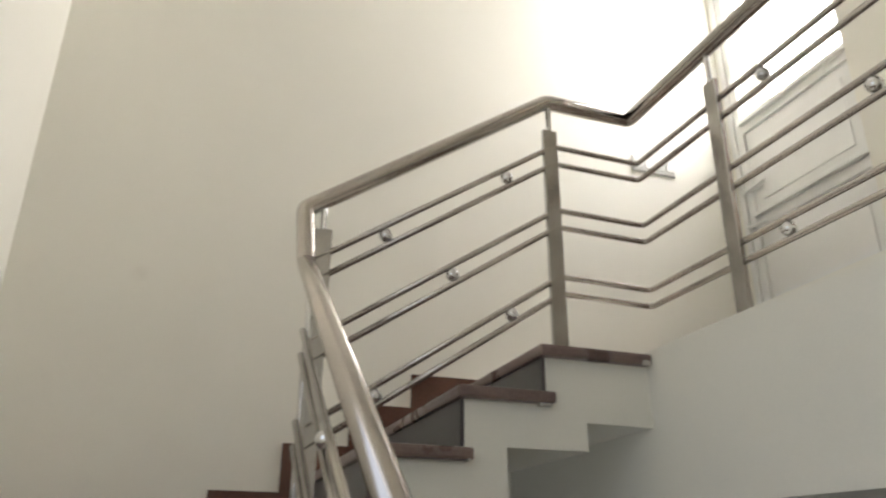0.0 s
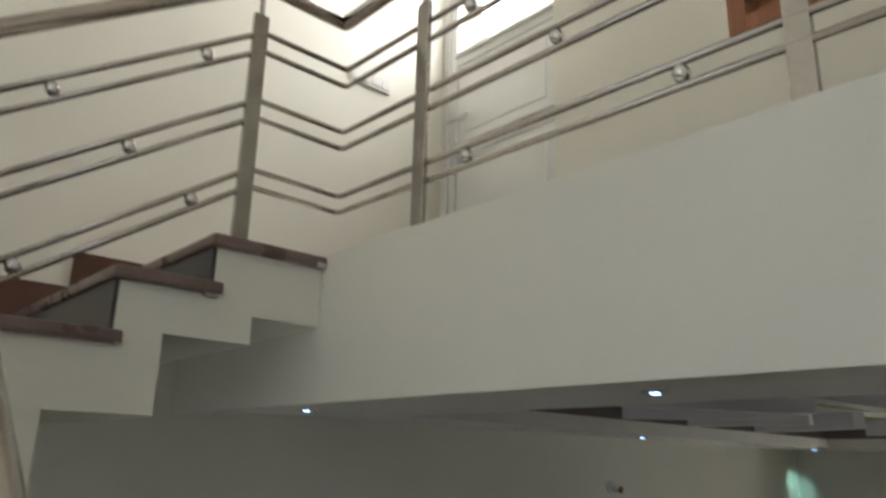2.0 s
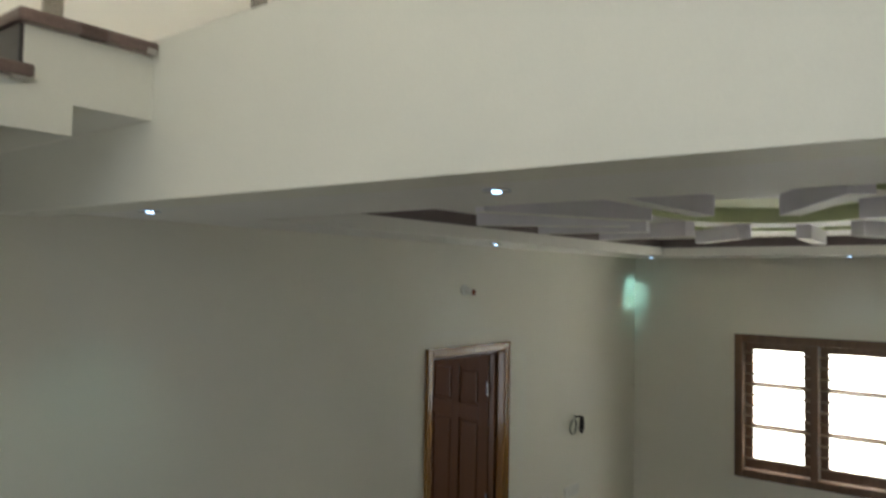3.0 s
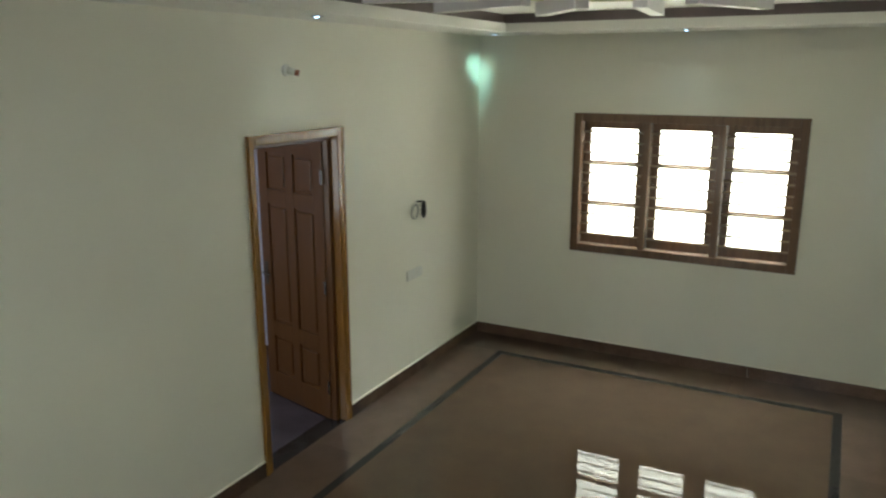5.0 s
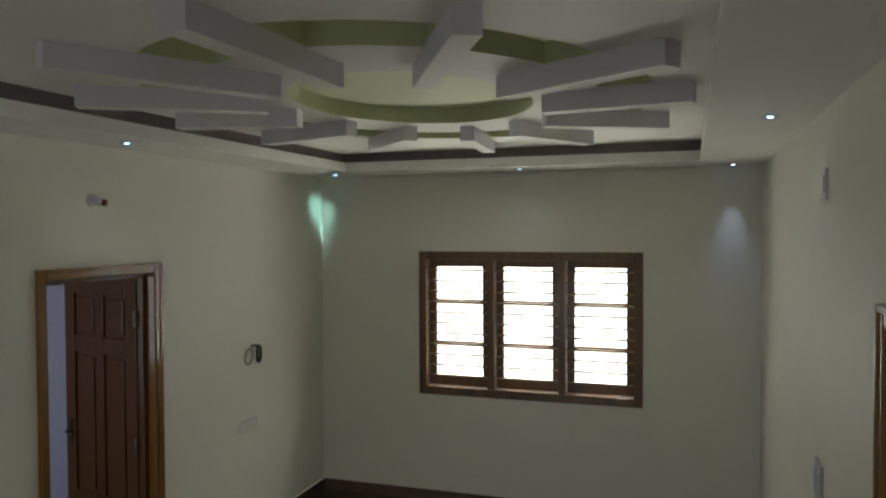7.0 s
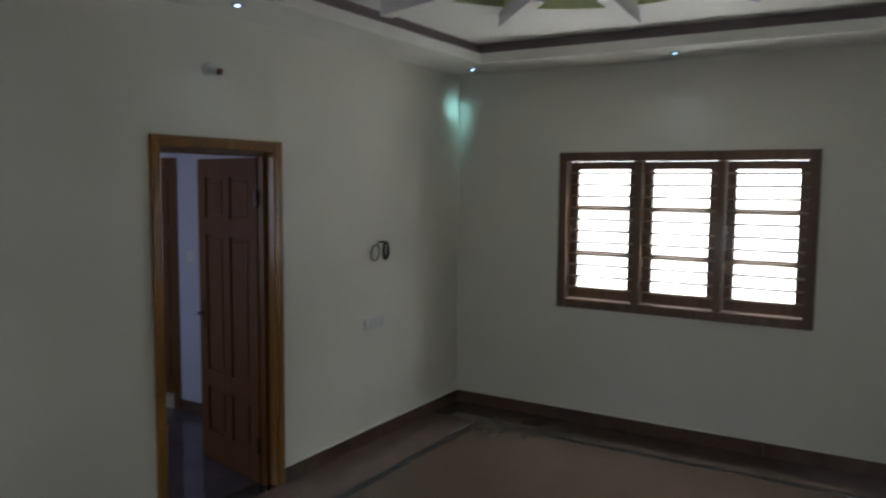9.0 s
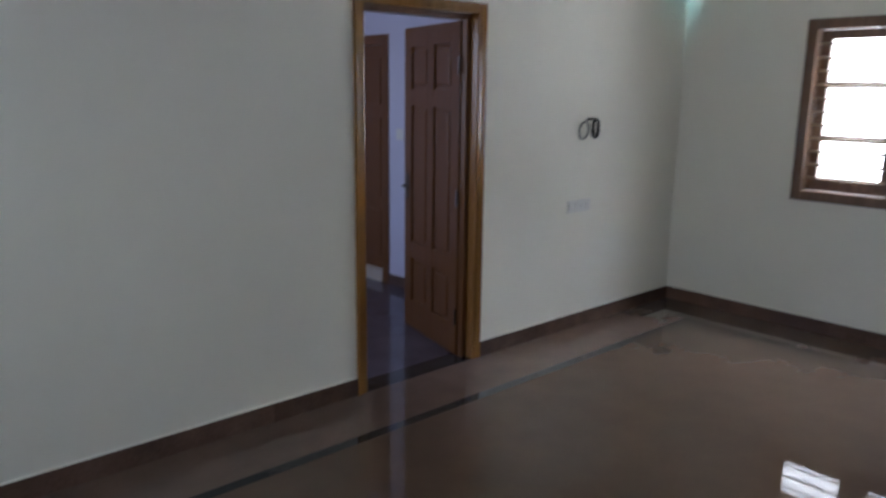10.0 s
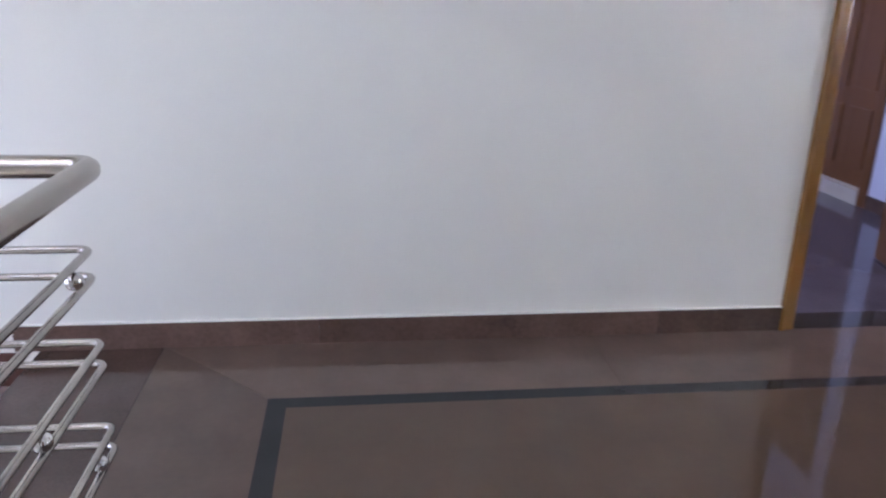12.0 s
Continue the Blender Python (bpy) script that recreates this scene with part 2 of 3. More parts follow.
def disc(bm, centre, r0, r1, depth, normal_axis="z", sides=28, mi=0):
    """A short ring or, with r0 = 0, a cylinder that reaches from centre along the axis by depth."""
    c = Vector(centre)
    def at(r, k, w):
        a = 2 * math.pi * k / sides
        u, v = r * math.cos(a), r * math.sin(a)
        return c + (Vector((u, v, w)) if normal_axis == "z" else Vector((u, w, v)) if normal_axis == "y" else Vector((w, u, v)))
    fs = []
    o = [[bm.verts.new(at(r1, k, w)) for k in range(sides)] for w in (0, depth)]
    for k in range(sides):
        fs.append(bm.faces.new((o[0][k], o[0][(k + 1) % sides], o[1][(k + 1) % sides], o[1][k])))
    if r0:
        i = [[bm.verts.new(at(r0, k, w)) for k in range(sides)] for w in (0, depth)]
        for k in range(sides):
            j = (k + 1) % sides
            fs.append(bm.faces.new((i[0][k], i[1][k], i[1][j], i[0][j])))
            for w in (0, 1):
                fs.append(bm.faces.new((o[w][k], i[w][k], i[w][j], o[w][j])))
    else:
        fs += [bm.faces.new(o[0]), bm.faces.new(o[1])]
    for f in fs:
        f.material_index = mi
    bmesh.ops.recalc_face_normals(bm, faces=fs)


def link(name, bm, mats):
    me = bpy.data.meshes.new(name)
    bm.to_mesh(me)
    bm.free()
    for m in mats if isinstance(mats, (list, tuple)) else [mats]:
        me.materials.append(m)
    return new(name, me)


def part(name, bm, mat, parent, label=""):
    ob = link(name, bm, mat)
    ob.parent = parent
    ob.matrix_parent_inverse = parent.matrix_world.inverted()
    return tagged(ob, label)


def boxpart(name, dims, mat, parent, label="", bevel=0.0):
    bm = bmesh.new()
    box(bm, *dims, bevel=bevel)
    return part(name, bm, mat, parent, label)


def thing(name, at, label, category, group="", kind=""):
    ob = new(name)
    ob.location = at
    ob.empty_display_size = 0.1
    bpy.context.view_layer.update()
    return tagged(ob, label, category, group, kind)


def structure(name, bm, mats, label, category):
    return tagged(link(name, bm, mats), label, category, kind="structure")


# ---- plan ----
XW, XF, XE = -7.575, -5.58, -4.2        # stair wall, slab edge, upper end wall
YS, TH = -3.63, 0.15                  # hall width, wall thickness
RISE, GOING = 0.1695, 0.25
LEVELS = (0.0, 0.137, 0.303, 0.480, 0.663)   # treads of the top flight below the floor
UP = 3.215                            # upper floor
SOFFIT, TRAY = 2.80, 2.945
ROOF = 6.3
LOW = -3.0


def clean(bm):
    """Joins the cells of a wall and takes out the faces between them."""
    bmesh.ops.remove_doubles(bm, verts=bm.verts[:], dist=1e-5)
    bm.verts.index_update()
    seen = {}
    for f in bm.faces:
        seen.setdefault(tuple(sorted(v.index for v in f.verts)), []).append(f)
    bmesh.ops.delete(bm, geom=[f for fs in seen.values() if len(fs) > 1 for f in fs], context="FACES_ONLY")


def wall(name, axis, at0, at1, a0, a1, z0, z1, holes, mat, label):
    bm = bmesh.new()
    us = sorted({a0, a1, *(h[0] for h in holes), *(h[1] for h in holes)})
    zs = sorted({z0, z1, *(h[2] for h in holes), *(h[3] for h in holes)})
    for a, b in zip(us, us[1:]):
        for c, d in zip(zs, zs[1:]):
            if any(h[0] <= a and b <= h[1] and h[2] <= c and d <= h[3] for h in holes):
                continue
            if axis == "x":
                box(bm, a, b, at0, at1, c, d)
            else:
                box(bm, at0, at1, a, b, c, d)
    clean(bm)
    return structure(name, bm, mat, label, "wall")


DOOR = (-3.10, -2.175, 2.13)          # outer frame of the hall door: left, right, top
WIN = (-2.777, -0.92, 0.922, 2.142)   # outer frame of the hall window: y, y, bottom, top
DOOR2 = (-4.62, -3.71, 2.12)
UDOOR = (-0.90, -0.02, UP, 5.95)
UWIN = (-3.2, -1.775, 4.215, 5.6)

wall("wall_north", "x", 0, TH, XW - TH, TH, LOW, ROOF, [(DOOR[0] + 0.006, DOOR[1] - 0.006, 0, DOOR[2] - 0.006)], WALL, "smooth cream painted wall with a doorway")
wall("wall_east", "y", 0, TH, YS - TH, 0, -0.3, UP, [(WIN[0] + 0.006, WIN[1] - 0.006, WIN[2] + 0.006, WIN[3] - 0.006)], WALL, "smooth cream painted wall with a wide window")
wall("wall_south", "x", YS - TH, YS, XW - TH, 0, LOW, ROOF, [(DOOR2[0] + 0.006, DOOR2[1] - 0.006, 0, DOOR2[2] - 0.006)], WALL, "smooth cream painted wall with a doorway")
# both openings here are assumed and unseen, cut for the two stair fill lamps
wall("wall_west", "y", XW - TH, XW, YS, 0, LOW, ROOF, [(-3.42, -2.08, 2.63, 3.97), (-1.9, -0.5, 0.25, 1.35)], WALL, "smooth cream painted stair wall with two assumed openings, out of view")
XP = XE - 0.09                        # the upper wall stands proud beyond the white door
wall("wall_upper_door", "y", XE, XE + TH, -0.90, 0, UP, ROOF, [UDOOR], WALL, "cream painted wall around a white door")
wall("wall_upper_window", "y", XP, XP + TH, YS, -0.90, UP, ROOF, [(UWIN[0] + 0.006, UWIN[1] - 0.006, UWIN[2] + 0.006, UWIN[3] - 0.006)], WALL, "cream painted wall around an upper-floor window")
bm = bmesh.new()
box(bm, XW - TH, XE + TH, YS - TH, TH, ROOF, ROOF + 0.15)
structure("ceiling_upper", bm, CEIL, "plain white painted ceiling over the stairs", "ceiling")

# upper slab: edge beam, floor and landing
bm = bmesh.new()
for v in box(bm, XF, XF + 0.15, YS, 0, 2.778, UP + 0.012):
    if v.co.z < 3 and v.co.y < -3:
        v.co.z -= 0.016               # the soffit of the beam sags a little towards the stair
structure("slab_edge", bm, WALL, "cream painted edge of the upper floor slab", "beam")
bm = bmesh.new()
box(bm, XF + 0.15, XE, YS, 0, 3.10, UP)
structure("floor_upper", bm, BORDER, "polished granite floor of the upper landing", "floor")


# ---- ceiling of the hall: flat border, tray, groove and round recess, radial fins ----
TX0, TX1, TY0, TY1 = -4.78, -0.50, -3.19, -0.47
CX, CY = -2.61, -1.86
R_IN, R_G0, R_G1 = 0.73, 1.16, 1.47
KY = 0.765                            # the rings are wider along the hall than across it
bm = bmesh.new()
# border soffit with its light inner edge and, set back above it, a dark band
for x0, x1, y0, y1 in ((XF + 0.15, TX0, YS, 0), (TX1, 0, YS, 0), (TX0, TX1, YS, TY0), (TX0, TX1, TY1, 0)):
    box(bm, x0, x1, y0, y1, SOFFIT, SOFFIT + 0.072)
e = 0.03
for x0, x1, y0, y1 in ((XF + 0.16, TX0 - e, YS, 0), (TX1 + e, 0, YS, 0), (TX0 - e, TX1 + e, YS, TY0 - e), (TX0 - e, TX1 + e, TY1 + e, 0)):
    box(bm, x0, x1, y0, y1, SOFFIT + 0.072, TRAY + 0.03, 3)


def ring_faces(bm, ra, za, rb, zb, mi, n=72):
    va = [bm.verts.new((CX + ra * math.cos(2 * math.pi * k / n), CY + KY * ra * math.sin(2 * math.pi * k / n), za)) for k in range(n)]
    vb = [bm.verts.new((CX + rb * math.cos(2 * math.pi * k / n), CY + KY * rb * math.sin(2 * math.pi * k / n), zb)) for k in range(n)]
    for k in range(n):
        f = bm.faces.new((va[k], va[(k + 1) % n], vb[(k + 1) % n], vb[k]))
        f.material_index = mi
        f.smooth = abs(za - zb) > 1e-4


def plate_with_hole(bm, x0, x1, y0, y1, r, z, mi, n=72):
    inner, outer = [], []
    for k in range(n):
        a = 2 * math.pi * k / n
        c, s = math.cos(a), math.sin(a)
        tx = ((x1 if c > 0 else x0) - CX) / c if abs(c) > 1e-9 else 1e9
        ty = ((y1 if s > 0 else y0) - CY) / s if abs(s) > 1e-9 else 1e9
        t = min(tx, ty)
        inner.append(bm.verts.new((CX + r * c, CY + KY * r * s, z)))
        outer.append((CX + t * c, CY + t * s, "x" if tx < ty else "y"))
    ov = [bm.verts.new((p[0], p[1], z)) for p in outer]
    for k in range(n):
        j = (k + 1) % n
        vs = [inner[k], inner[j], ov[j]]
        if outer[k][2] != outer[j][2]:
            cx = x1 if max(outer[k][0], outer[j][0]) > CX + 1 else x0
            cy = y1 if max(outer[k][1], outer[j][1]) > CY + 0.9 else y0
            vs.append(bm.verts.new((cx, cy, z)))
        vs.append(ov[k])
        f = bm.faces.new(vs)
        f.material_index = mi


plate_with_hole(bm, TX0 - 0.05, TX1 + 0.05, TY0 - 0.05, TY1 + 0.05, R_G1, TRAY, 0)
DEEP = TRAY + 0.085
ring_faces(bm, R_G1, TRAY, R_G1, DEEP, 1)
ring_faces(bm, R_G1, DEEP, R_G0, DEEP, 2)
ring_faces(bm, R_G0, DEEP, R_G0, TRAY, 1)
ring_faces(bm, R_G0, TRAY, R_IN, TRAY, 0)
ring_faces(bm, R_IN, TRAY, R_IN, TRAY + 0.085, 1)
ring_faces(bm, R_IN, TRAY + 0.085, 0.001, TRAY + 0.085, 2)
# twelve fins, every 30 degrees round the oval, each from its inner to its outer end;
# a green cheek on both sides closes the groove where a fin crosses it
FINS = ((1.62, 0.06), (1.28, 0.77), (0.68, 1.24), (-0.12, 1.27), (-0.86, 1.22), (-1.51, 0.74), (-1.76, 0.03),
        (-1.46, -0.69), (-0.86, -1.21), (-0.10, -1.28), (0.74, -1.14), (1.38, -0.65))
for k, (ox, oy) in enumerate(FINS):
    phi = radians(30 * k)
    ix, iy = 0.88 * math.cos(phi), 0.63 * math.sin(phi)
    a, r1 = math.atan2(oy - iy, ox - ix), math.hypot(ox - ix, oy - iy)
    rot = Matrix.Translation((CX + ix, CY + iy, 0)) @ Matrix.Rotation(a, 4, "Z")
    v = box(bm, 0, r1, -0.043, 0.043, TRAY - 0.088, TRAY + 0.004, 4)
    for f in {f for w in v for f in w.link_faces}:
        f.normal_update()
        if f.normal.z < -0.9:
            f.material_index = 0
    cheek = box(bm, 0.10, r1 - 0.05, -0.047, 0.047, TRAY + 0.003, DEEP + 0.004, 1)
    for w in v + cheek:
        w.co = rot @ w.co
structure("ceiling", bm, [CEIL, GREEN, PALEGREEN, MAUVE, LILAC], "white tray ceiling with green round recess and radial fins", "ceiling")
bm = bmesh.new()
box(bm, XF + 0.15, 0, YS, 0, 3.05, 3.098)
structure("slab_underside", bm, CEIL, "plain concrete slab above the tray ceiling", "slab")


# ---- floor of the hall ----
floor = thing("floor", (0, 0, 0), "polished brown granite floor with a black inlaid border", "floor", kind="structure")
FX0, FX1, FY0, FY1 = -5.10, -0.405, -3.215, -0.415     # outer edge of the black inlay
S = 0.062
boxpart("slab", (FX0 + S, FX1 - S, FY0 + S, FY1 - S, -0.06, 0.0), FLOOR, floor)
for d in ((FX0, FX1, FY1 - S, FY1), (FX0, FX1, FY0, FY0 + S), (FX0, FX0 + S, FY0 + S, FY1 - S), (FX1 - S, FX1, FY0 + S, FY1 - S)):
    boxpart("inlay_strip", (*d, -0.06, 0.0), STRIPE, floor, "black granite inlay strip")
EDGE = -5.52


def flat(name, outline, mat, parent, z0, z1, label=""):
    bm = bmesh.new()
    prism(bm, outline, "z", z0, z1)
    return part(name, bm, mat, parent, label)


cuts = [EDGE, FX0, -3.9, -2.6, -1.4, FX1, 0.0]
for i, (a, b) in enumerate(zip(cuts, cuts[1:])):
    if i == 0:
        flat("border_slab", [(EDGE, 0), (EDGE, YS), (FX0, YS), (FX0, FY1)], BORDER, floor, -0.06, 0)
        flat("border_slab", [(EDGE + 0.003, 0), (FX0 + 0.001, FY1 + 0.002), (FX0 + 0.001, 0)], BORDER, floor, -0.06, 0)
    elif i < 5:
        flat("border_slab", [(a + 0.001, FY1), (b, FY1), (b, 0), (a + 0.001, 0)], BORDER, floor, -0.06, 0)
        flat("border_slab", [(a + 0.001, YS), (b, YS), (b, FY0), (a + 0.001, FY0)], BORDER, floor, -0.06, 0)
for a, b in ((YS, -2.4), (-2.4, -1.2), (-1.2, 0)):
    flat("border_slab", [(FX1 + 0.001, a + 0.001), (0, a + 0.001), (0, b), (FX1 + 0.001, b)], BORDER, floor, -0.06, 0)
flat("landing_slab", [(-5.955, -1.05), (EDGE - 0.002, -1.05), (EDGE - 0.002, 0), (-5.955, 0)], DARKSTONE, floor, -0.04, 0.0, "dark brown granite slab at the stair head")
bm = bmesh.new()
box(bm, EDGE - 0.06, 0, YS, 0, -0.3, -0.061)
structure("floor_slab", bm, CEIL, "concrete slab under the hall floor", "slab")

# skirting
skirting = thing("baseboard", (0, 0, 0), "brown polished granite skirting around the hall", "baseboard", kind="structure")
for a, b in ((-6.04, -4.95), (-4.95, -4.2), (-4.2, -3.62), (-3.62, DOOR[0]), (DOOR[1], -1.2), (-1.2, 0)):
    boxpart("skirting_stone", (a + 0.0003, b - 0.0003, -0.012, 0, 0, 0.1), SKIRT, skirting)
for a, b in ((YS, -2.5), (-2.5, -1.3), (-1.3, -0.013)):
    boxpart("skirting_stone", (-0.012, 0, a + 0.001, b - 0.001, 0, 0.1), SKIRT, skirting)
for a, b in ((-4.9, DOOR2[0]), (DOOR2[1], -2.4), (-2.4, -1.2), (-1.2, -0.013)):
    boxpart("skirting_stone", (a + 0.001, b - 0.001, YS, YS + 0.012, 0, 0.1), SKIRT, skirting)


# pale strip on top of the skirting, modelled in place of its edge highlight
for d in ((-6.04, DOOR[0] - 0.004, -0.0145, 0, 0.1, 0.103), (DOOR[1] + 0.004, 0, -0.0145, 0, 0.1, 0.103),
          (-0.0145, 0, YS, -0.0146, 0.1, 0.103), (DOOR2[1] + 0.004, -0.0146, YS, YS + 0.0145, 0.1, 0.103)):
    boxpart("skirting_highlight", d, WALL, skirting, "thin wall-coloured strip in place of the highlight along the skirting top")


# ---- stairs ----
def nosed(bm, x0, x1, y0, y1, z0, z1):
    box(bm, x0, x1, y0, y1, z0, z1, bevel=0.009)


def top_flight(name, top, label):
    """The flight that rises along x to a floor at height top; open towards -y."""
    st = thing(name, (XF - 0.2, -0.5, top), label, "stairs", kind="structure")
    n = 4
    xr = [-5.925 - GOING * k for k in range(n)]
    outline = [(XF, top - 0.034)]
    for k, x in enumerate(xr):
        outline += [(x, top - 0.034 - LEVELS[k]), (x, top - 0.034 - LEVELS[k + 1])]
    outline += [(XW, top - 0.034 - LEVELS[n]), (XW, top - 0.91)]
    b = top - UP
    outline += [(-6.57, 2.305 + b), (-6.57, 2.40 + b), (-6.31, 2.40 + b), (-6.31, 2.71 + b), (-6.05, 2.71 + b), (-6.05, 2.92 + b), (-5.80, 2.92 + b), (-5.80, 3.0 + b), (XF, 3.0 + b)]
    bm = bmesh.new()
    prism(bm, outline, "y", -1.02, 0)
    part("stair_body", bm, WALL, st, "cream painted folded concrete underside")
    for k in range(n + 1):
        x0 = -5.95 - GOING * k if k < n else XW
        x1 = (XF if k == 0 else -5.907 - GOING * (k - 1))
        if k == 0 and top < 1:
            continue
        z = top - LEVELS[k]
        low = top - LEVELS[k + 1] if k < n else z
        bm = bmesh.new()
        nosed(bm, x0, x1 - 0.001, -1.052, -0.001, z - 0.034, z)
        part("tread", bm, TREAD, st, "dark brown granite tread with a rounded nosing")
        if k < n:
            boxpart("riser", (xr[k] - 0.012, xr[k] - 0.001, -1.02, -0.001, low + 0.001, z - 0.035), RISER, st, "dark grey granite riser")
        xs0 = -6.025 - GOING * k if k < n else XW
        xs1 = -5.45 if k == 0 else -6.025 - GOING * (k - 1)
        if not (k == 0 and top < 1):
            bm = bmesh.new()
            prism(bm, [(xs0, low), (x0 + 0.001, low), (x0 + 0.001, z), (xs1, z), (xs1, z + 0.13), (xs0, z + 0.13)] if k < n else [(xs0, z), (xs1, z), (xs1, z + 0.13), (xs0, z + 0.13)], "y", -0.012, -0.0005)
            part("stair_skirting", bm, SKIRTUP, st, "reddish brown granite step skirting")
    return st


def lump(bm, x0, x1, y0, y1, z0, z1, seed):
    """A small ragged dab of set mortar."""
    rng = random.Random(seed)
    v = box(bm, x0, x1, y0, y1, z0, z1)
    bmesh.ops.subdivide_edges(bm, edges=bm.edges[:], cuts=2, use_grid_fill=True)
    w, h = (x1 - x0) * 0.14, (z1 - z0) * 0.16
    for q in bm.verts:
        q.co += Vector((rng.uniform(-w, w), rng.uniform(-0.0015, 0.0015), rng.uniform(-h, h)))


upper_stair = top_flight("staircase", UP, "granite-stepped concrete stair flight up to the upper floor")
for k, d in enumerate(((XF - 0.036, XF - 0.012, -1.055, -1.046, UP - 0.037, UP - 0.023),
                       (-5.955, -5.921, -1.044, -1.018, UP - LEVELS[1] - 0.041, UP - LEVELS[1] - 0.030),
                       (-5.928 - GOING, -5.918 - GOING, -1.050, -1.018, UP - LEVELS[2] - 0.036, UP - LEVELS[2] - 0.014),
                       (-5.845, -5.760, -0.955, -0.870, UP - 0.002, UP + 0.010))):
    bm = bmesh.new()
    lump(bm, *d, seed=k + 3)
    part("mortar_patch", bm, MORTAR, upper_stair, "pale dab of dried mortar")
top_flight("staircase", 0.0, "granite-stepped concrete stair flight down to the lower floor")


def side_flight(name, z_top, y_top, steps, label):
    """The flight that rises along y beside the stair wall."""
    st = thing(name, (-7.1, y_top - 0.7, z_top - steps * RISE), label, "stairs", kind="structure")
    g = 0.25
    outline = [(y_top, z_top - 0.04)]
    for k in range(steps):
        outline += [(y_top - g * k, z_top - 0.04 - RISE * (k + 1)), (y_top - g * (k + 1), z_top - 0.04 - RISE * (k + 1))]
    outline = outline[:-1]
    end = y_top - g * (steps - 1)
    outline += [(end, z_top - RISE * steps - 0.22), (y_top, z_top - 0.30)]
    bm = bmesh.new()
    prism(bm, outline, "x", XW, -6.63)
    part("stair_body", bm, WALL, st, "cream painted concrete")
    for k in range(1, steps):
        z = z_top - RISE * k
        bm = bmesh.new()
        nosed(bm, XW + 0.001, -6.60, y_top - g * k - 0.03, y_top - g * (k - 1) - 0.002, z - 0.04, z)
        part("tread", bm, TREAD, st, "dark brown granite tread with a rounded nosing")
    for k in range(steps):
        z = z_top - RISE * k
        boxpart("riser", (XW + 0.001, -6.63, y_top - g * k - 0.011, y_top - g * k - 0.001, z - RISE + 0.001, z - 0.041), RISER, st, "dark grey granite riser")


MID = UP - LEVELS[4]
LAND = MID - 7 * RISE
side_flight("staircase", MID, -1.02, 7, "granite-stepped concrete middle stair flight")
bm = bmesh.new()
box(bm, XW, -6.55, YS, -2.53, LAND - 0.18, LAND)
structure("landing", bm, TREAD, "dark brown granite stair landing", "landing")

# lower flight down to the hall
st = thing("staircase", (-5.8, -3.1, 0), "granite-stepped concrete lower stair flight to the hall", "stairs", kind="structure")
NL = 8
RL = LAND / NL
GL = 0.205
outline = [(-6.552, LAND - 0.04)]
for k in range(1, NL):
    outline += [(-6.55 + GL * (k - 1), LAND - 0.04 - RL * k), (-6.55 + GL * k, LAND - 0.04 - RL * k)]
outline = [(-6.55, LAND - 0.18)] + [(-6.55, LAND - 0.04 - RL)] + outline[2:] + [(-6.55 + GL * (NL - 1), 0.004), (-6.55 + GL * (NL - 1) - 0.2, 0.004)]
bm = bmesh.new()
prism(bm, outline, "y", YS + 0.001, -2.56)
part("stair_body", bm, WALL, st, "cream painted concrete")
for k in range(1, NL):
    z = LAND - RL * k
    bm = bmesh.new()
    nosed(bm, -6.548 + GL * (k - 1), -6.55 + GL * k + 0.03, YS + 0.001, -2.53, z - 0.04, z)
    part("tread", bm, TREAD, st, "dark brown granite tread with a rounded nosing")

bm = bmesh.new()
box(bm, XW, EDGE - 0.06, YS, 0, LOW - 0.1, LOW)
structure("floor_lower", bm, DARKSTONE, "dark granite floor at the foot of the stairwell", "floor")

# ---- steel railings ----
OFF = (0.195, 0.262, 0.439, 0.502, 0.678, 0.736)   # bars below the handrail


def post(rail, x, y, z0, z1, z_rail, along="y", flange=True):
    w, d = 0.026, 0.0088
    bm = bmesh.new()
    dims = (x - d, x + d, y - w, y + w) if along == "y" else (x - w, x + w, y - d, y + d)
    box(bm, *dims, z0, z1, bevel=0.0025)
    p = part("post", bm, STEELFLAT, rail, "flat brushed steel post")
    bm = bmesh.new()
    disc(bm, (x, y, z1), 0, 0.010, z_rail - z1, sides=14)
    part("stem", bm, CHROME, p, "thin round steel stem")
    if flange:
        bm = bmesh.new()
        disc(bm, (x, y, z0), 0, 0.045, 0.008, sides=20)
        part("flange", bm, STEELFLAT, p)


def bars(rail, path, offsets, r=0.0095, bend=0.02):
    for o in offsets:
        bm = bmesh.new()
        tube(bm, rounded([(x, y, z - o) for x, y, z in path], bend, 4), r, 12)
        part("bar", bm, STEEL, rail, "thin round steel bar")


def studs(rail, places):
    for c in places:
        bm = bmesh.new()
        ball(bm, c, 0.021)
        part("steel_ball", bm, CHROME, rail, "small polished steel ball between bars")


HR = 0.027
rail = thing("stair_railing", (-5.84, -0.91, UP), "brushed steel stair and landing railing with paired bars", "railing")
YR = -0.91
RX = -5.48
BX = -5.462                           # the bars run just outside the handrail
top_rail = [(RX, YS + 0.02, UP + 0.905), (RX, YR, UP + 0.93), (-5.818, YR, UP + 0.932), (-6.632, YR, 3.592), (-6.618, YR - 0.012, 3.42), (-6.618, -2.42, 2.35)]
bm = bmesh.new()
tube(bm, rounded(top_rail, 0.016, 4), HR, 24)
part("handrail", bm, STEEL, rail, "thick round brushed steel handrail")
SL = (4.164 - 3.612) / (6.648 - 5.823)
flight_line = [(BX, YS + 0.02, 4.118), (BX, YR, 4.158), (-5.80, YR, 4.163), (-6.60, YR, 4.163 - SL * 0.80)]
